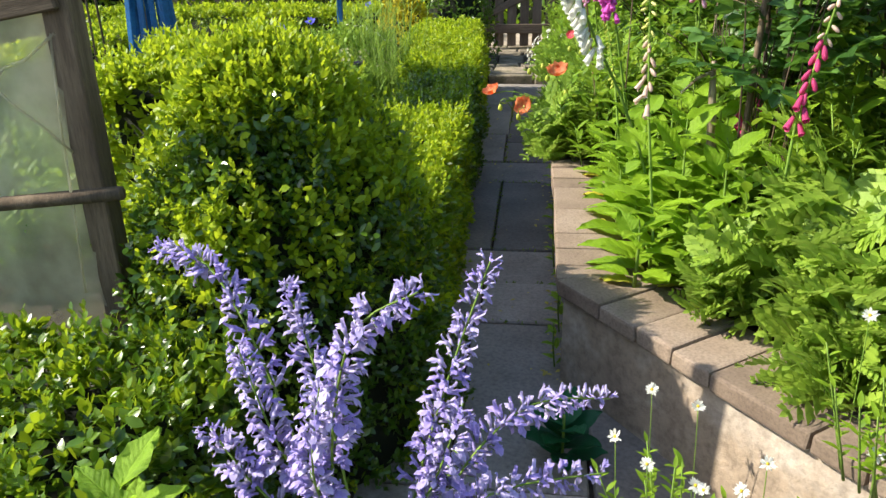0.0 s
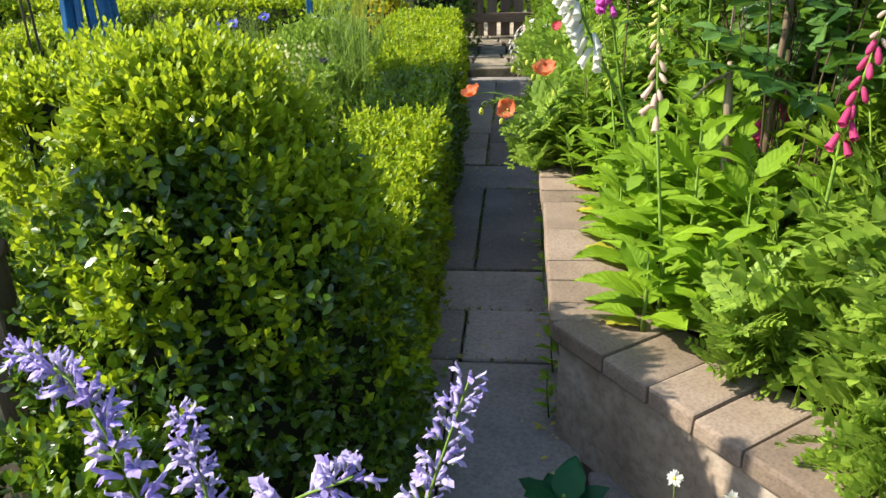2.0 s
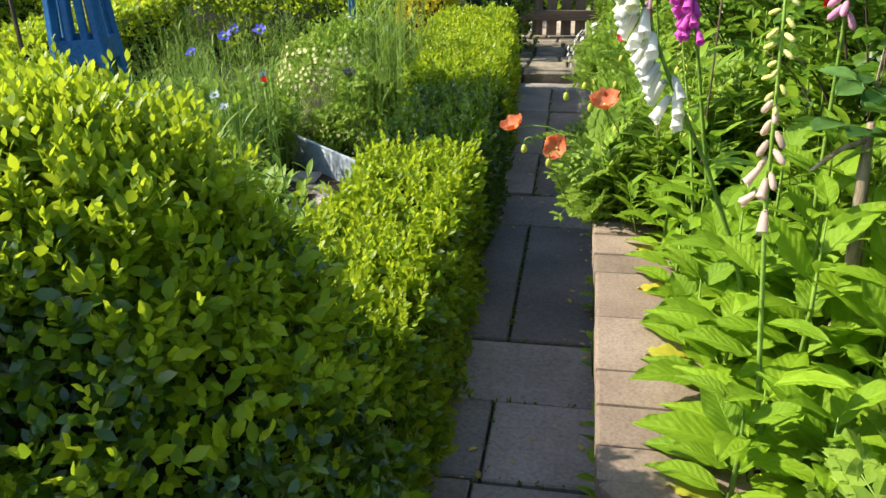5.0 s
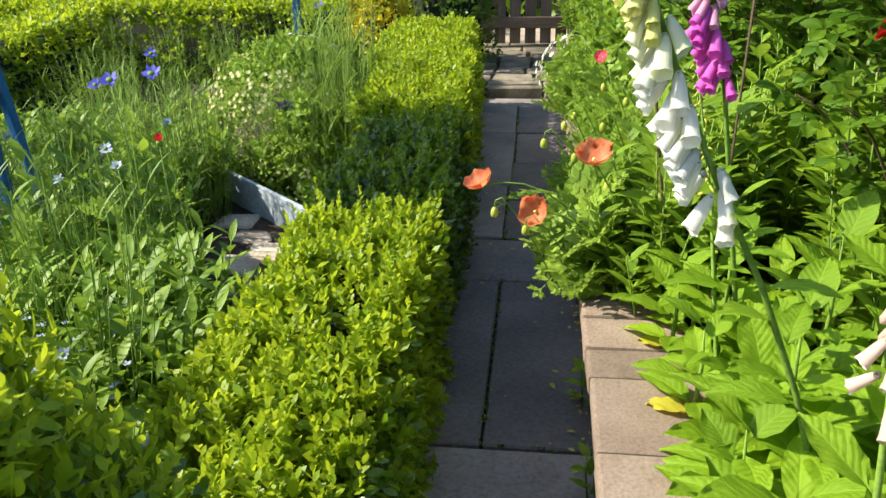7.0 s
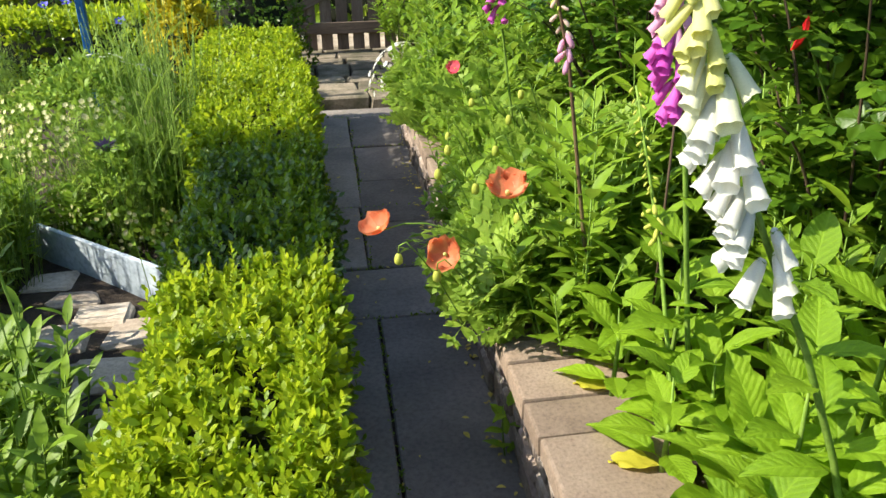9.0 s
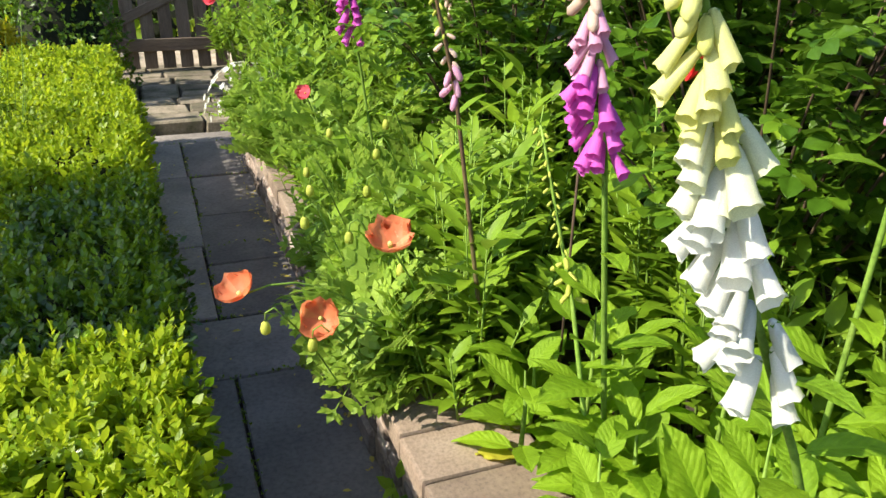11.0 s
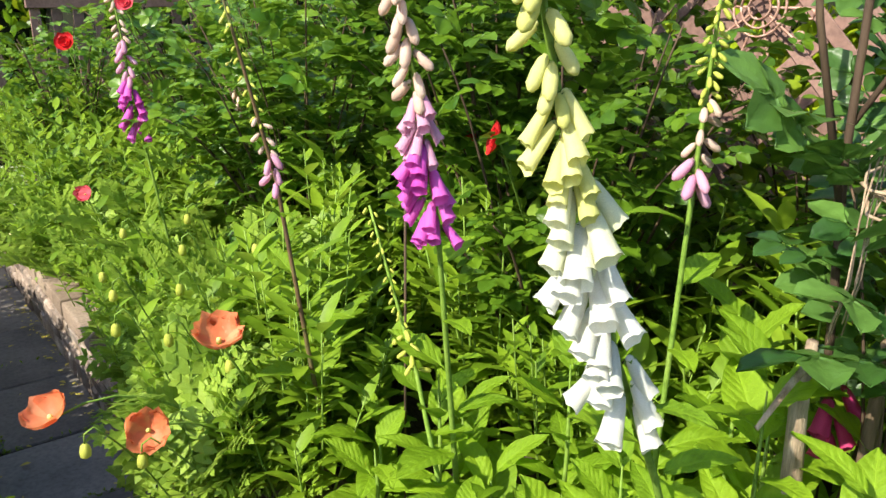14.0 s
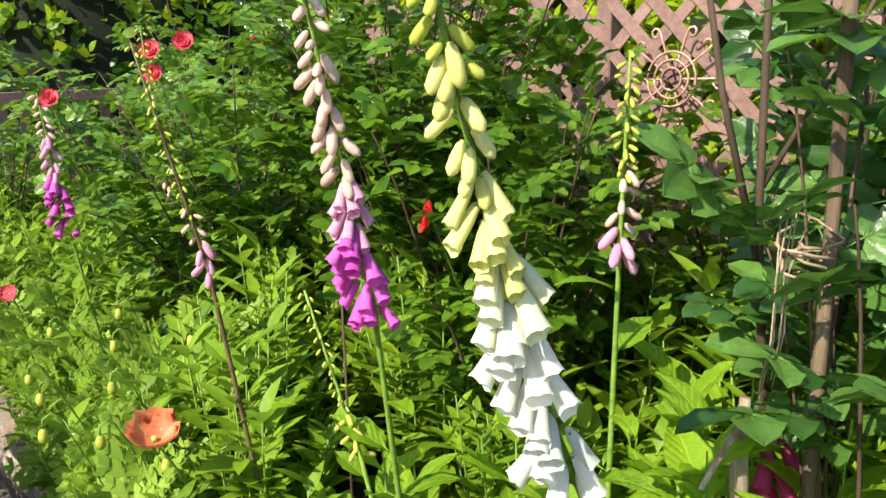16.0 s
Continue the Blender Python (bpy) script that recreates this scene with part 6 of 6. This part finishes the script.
shade_plant = thing("shade_plant", (0.27, 1.84, 0.0), "low dark teal-green plant in the shade of the wall", "plant")
TLEAF = mesh_of("leaf", *broad_leaf(8, 0.62, 0.25, 0.45, 0.02, 0.04, 0.1, 12), TEAL)
for j in range(13):
    a = j * 2.4
    child("leaf", TLEAF, shade_plant, m=aim((0.27, 1.84, 0.01 + 0.009 * j), (math.cos(a), math.sin(a), 0.5 + 0.05 * j), (0, 0, 1), 0.12, shade_plant))
v, f = tube([(0, 0, -0.02), (0, 0, 0.15)], 0.004, 6)
child("stem", mesh_of("stem", v, f, STEM), shade_plant)

# ---- trellis fence ----
trellis = thing("trellis_fence", (2.05, 3.6, 0.33), "brown painted diamond lattice fence", "fence")
FX, Y0, Y1, Z0, Z1 = 2.05, 1.2, 5.1, 0.42, 1.95
for y in np.arange(Y0, Y1 + 0.1, 1.3):
    beam("post", (FX + 0.03, y, 0.0), (FX + 0.03, y, Z1 + 0.06), 0.06, 0.06, LATTICE, trellis, facing=(1, 0, 0))
for z in (Z0, Z1):
    beam("rail", (FX - 0.002, Y0, z), (FX - 0.002, Y1, z), 0.03, 0.05, LATTICE, trellis, facing=(1, 0, 0))
PIT = 0.155
for s, dx in ((1, 0.0), (-1, 0.009)):
    c = Y0 - (Z1 - Z0) if s == 1 else Y0
    while c < (Y1 if s == 1 else Y1 + (Z1 - Z0)):
        # y = c + s * (z - Z0)
        za, zb = Z0, Z1
        if s == 1:
            za, zb = max(Z0, Z0 + Y0 - c), min(Z1, Z0 + Y1 - c)
        else:
            za, zb = max(Z0, Z0 + c - Y1), min(Z1, Z0 + c - Y0)
        if zb - za > 0.05:
            beam("slat", (FX + dx, c + s * (za - Z0), za), (FX + dx, c + s * (zb - Z0), zb), 0.042, 0.008, LATTICE, trellis, facing=(1, 0, 0), bevel=0.0015)
        c += PIT
# scrolled iron wall ornament
orn = thing("iron_ornament", (2.0, 3.50, 1.32), "rusty scrolled iron sun ornament hung on the trellis", "ornament")
for k in range(10):
    a = 2 * math.pi * k / 10
    pts = []
    for t in np.linspace(0, 1, 14):
        if t < 0.55:
            q = 0.03 + 0.12 * t / 0.55
            pts.append((0, q * math.cos(a), q * math.sin(a)))
        else:
            g = (t - 0.55) / 0.45 * 4.6
            rr_ = 0.022 * (1 - 0.5 * (t - 0.55) / 0.45)
            cx = 0.15
            yy, zz = cx + rr_ * math.sin(g), (1 - math.cos(g)) * rr_ * (1 if k % 2 else -1)
            pts.append((0, yy * math.cos(a) - zz * math.sin(a), yy * math.sin(a) + zz * math.cos(a)))
    v, f = tube(pts, 0.0042, 5)
    child("scroll", mesh_of("scroll", v, f, RUST), orn)
for rad in (0.035, 0.06, 0.085):
    v, f = tube([(-0.006, rad * math.cos(t), rad * math.sin(t)) for t in np.linspace(0, 2 * math.pi, 20)], 0.004, 5)
    child("ring", mesh_of("ring", v, f, RUST), orn)

# vines and shrubs beyond the trellis
for k, (x, y, rx, ry, h, n, mat) in enumerate([(2.75, 3.0, 0.5, 0.9, 1.7, 1500, IVY), (2.8, 4.6, 0.5, 0.9, 1.9, 1300, IVY), (2.7, 1.7, 0.5, 0.7, 1.6, 900, DARKLEAF), (2.8, 6.2, 0.5, 0.9, 2.0, 900, DARKLEAF)]):
    box_bush("vine_shrub", "leafy vine growing behind the trellis", dome_points((x, y), rx, ry, h, n, 0.16, 500 + k), dome_core((x, y), rx * 0.75, ry * 0.75, h * 0.85), 5, 0.075, (x, y, 0), 500 + k, 0.3,
             (mat, IVY), leaf_tpl(3, 0.8, 0.15, 0.15), 0.18, 0.08, "shrub", "vines behind the trellis")
for k, (x, y, rx, ry, h, n) in enumerate([(2.6, 9.5, 1.5, 0.9, 3.4, 1900), (0.7, 10.4, 1.3, 0.8, 2.8, 1400), (-1.2, 10.9, 1.3, 0.9, 2.4, 1000), (-4.0, 11.2, 1.8, 1.0, 2.4, 1000), (-6.5, 8.0, 1.2, 2.2, 2.2, 800), (-6.0, 3.0, 1.0, 2.5, 2.0, 800), (4.6, 6.0, 1.0, 2.5, 3.4, 1200), (4.6, 1.5, 1.0, 2.2, 2.4, 700), (0.4, -4.0, 3.5, 0.9, 2.2, 700)]):
    box_bush("garden_shrub", "large dark green shrub closing the garden", dome_points((x, y), rx, ry, h, n, 0.3, 520 + k), dome_core((x, y), rx * 0.85, ry * 0.85, h * 0.9), 5, 0.11, (x, y, 0), 520 + k, 0.55,
             (DARKLEAF, BOX), leaf_tpl(3, 0.7, 0.15, 0.15), 0.25, 0.12, "shrub", "background shrubs")
# low wooden fence glimpsed behind the roses
fence = thing("picket_fence", (1.4, 7.4, 0.33), "low brown wooden fence behind the roses", "fence")
beam("rail", (0.75, 7.4, 1.26), (2.0, 7.4, 1.28), 0.03, 0.07, LATTICE, fence, facing=(0, 0, 1))
beam("rail", (0.75, 7.4, 0.7), (2.0, 7.4, 0.7), 0.03, 0.07, LATTICE, fence, facing=(0, 0, 1))
for x in np.arange(0.8, 2.0, 0.12):
    beam("picket", (x, 7.42, 0.3), (x, 7.42, 1.22), 0.06, 0.018, LATTICE, fence, facing=(0, 1, 0))

lane = tagged(thing("pavement_far", (0, 10, 0)), "pale sunlit paving beyond the gate", "paving", kind="structure")
for i in range(4):
    for j in range(2):
        block("slab", (-0.9 + 0.6 * i + 0.006, 8.62 + 0.6 * j, -0.03, -0.3 + 0.6 * i - 0.006, 9.21 + 0.6 * j, 0.05), PALESTONE, lane, "", 0.006, 0.003, i + 9 * j)

# unseen canes with a leafy crown, added to shade a stretch of the hedge
shade_canes = thing("climbing_beans", (-2.08, 4.02, 0.02), "unseen leafy crown on tall canes, added to shade the hedge", "plant")
for dx, dy in ((0.12, 0.3), (-0.12, 0.1), (0.1, -0.15), (-0.1, -0.35)):
    v, f = tube([(dx, dy, 0), (dx * 0.7, dy * 0.9, 2.4)], 0.006, 6)
    child("cane", mesh_of("cane", v, f, OLDWOOD), shade_canes)
P, N = dome_points((0, 0), 0.22, 0.44, 0.62, 3600, 0.08, 77)
v, f = leaf_coat(P + np.array([0, 0, 1.72]), N, 5, 0.07, 78, depth=0.3, tpl=leaf_tpl(3, 0.8, 0.15, 0.15), sprig=0.08)
child("leaves", mesh_of("leaves", v, f, LANCE), shade_canes, kind="stuff")

# dry leaves and crumbs along the wall's foot and in the joints
rl = np.random.default_rng(8)
n = 260
P = np.stack([0.285 - np.abs(rl.normal(0, 0.025, n)), rl.uniform(2.0, 6.6, n), np.full(n, 0.008)], 1)
P[200:, 0] = rl.uniform(-0.25, 0.3, 60)
a = rl.random(n) * 6.28
v, f = scatter(leaf_tpl(3, 0.5, 0.3, 0.2), P, np.stack([np.cos(a), np.sin(a), 0.1 + 0.1 * rl.random(n)], 1), (0, 0, 1), 0.010 + 0.022 * rl.random(n) ** 2)
tagged(new("leaf_litter", mesh_of("leaf_litter", v, f, DRY)), "brown dry leaf litter along the wall's foot", "leaf litter", kind="stuff")
# moss cushions in the joints
n = 420
yy = rl.choice([2.6, 2.93, 3.26, 4.2, 4.58, 5.2, 6.1, 6.72], n)
P = np.where(rl.random((n, 1)) < 0.5, np.stack([rl.uniform(-0.28, 0.3, n), yy + rl.normal(0, 0.006, n), np.full(n, -0.004)], 1), np.stack([rl.normal(0.0, 0.006, n), rl.uniform(2.6, 6.7, n), np.full(n, -0.004)], 1))
keep = ~((np.abs(P[:, 0]) < 0.02) & (((P[:, 1] > 2.95) & (P[:, 1] < 3.24)) | ((P[:, 1] > 4.22) & (P[:, 1] < 4.56))))
P = P[keep]
v, f = leaf_coat(P, np.tile([0, 0, 1.0], (len(P), 1)), 6, 0.010, 9, depth=0.002, tpl=SMALL, sprig=0.006)
tagged(new("joint_moss", mesh_of("joint_moss", v, f, BOX)), "small green moss in the paving joints", "moss", kind="stuff")
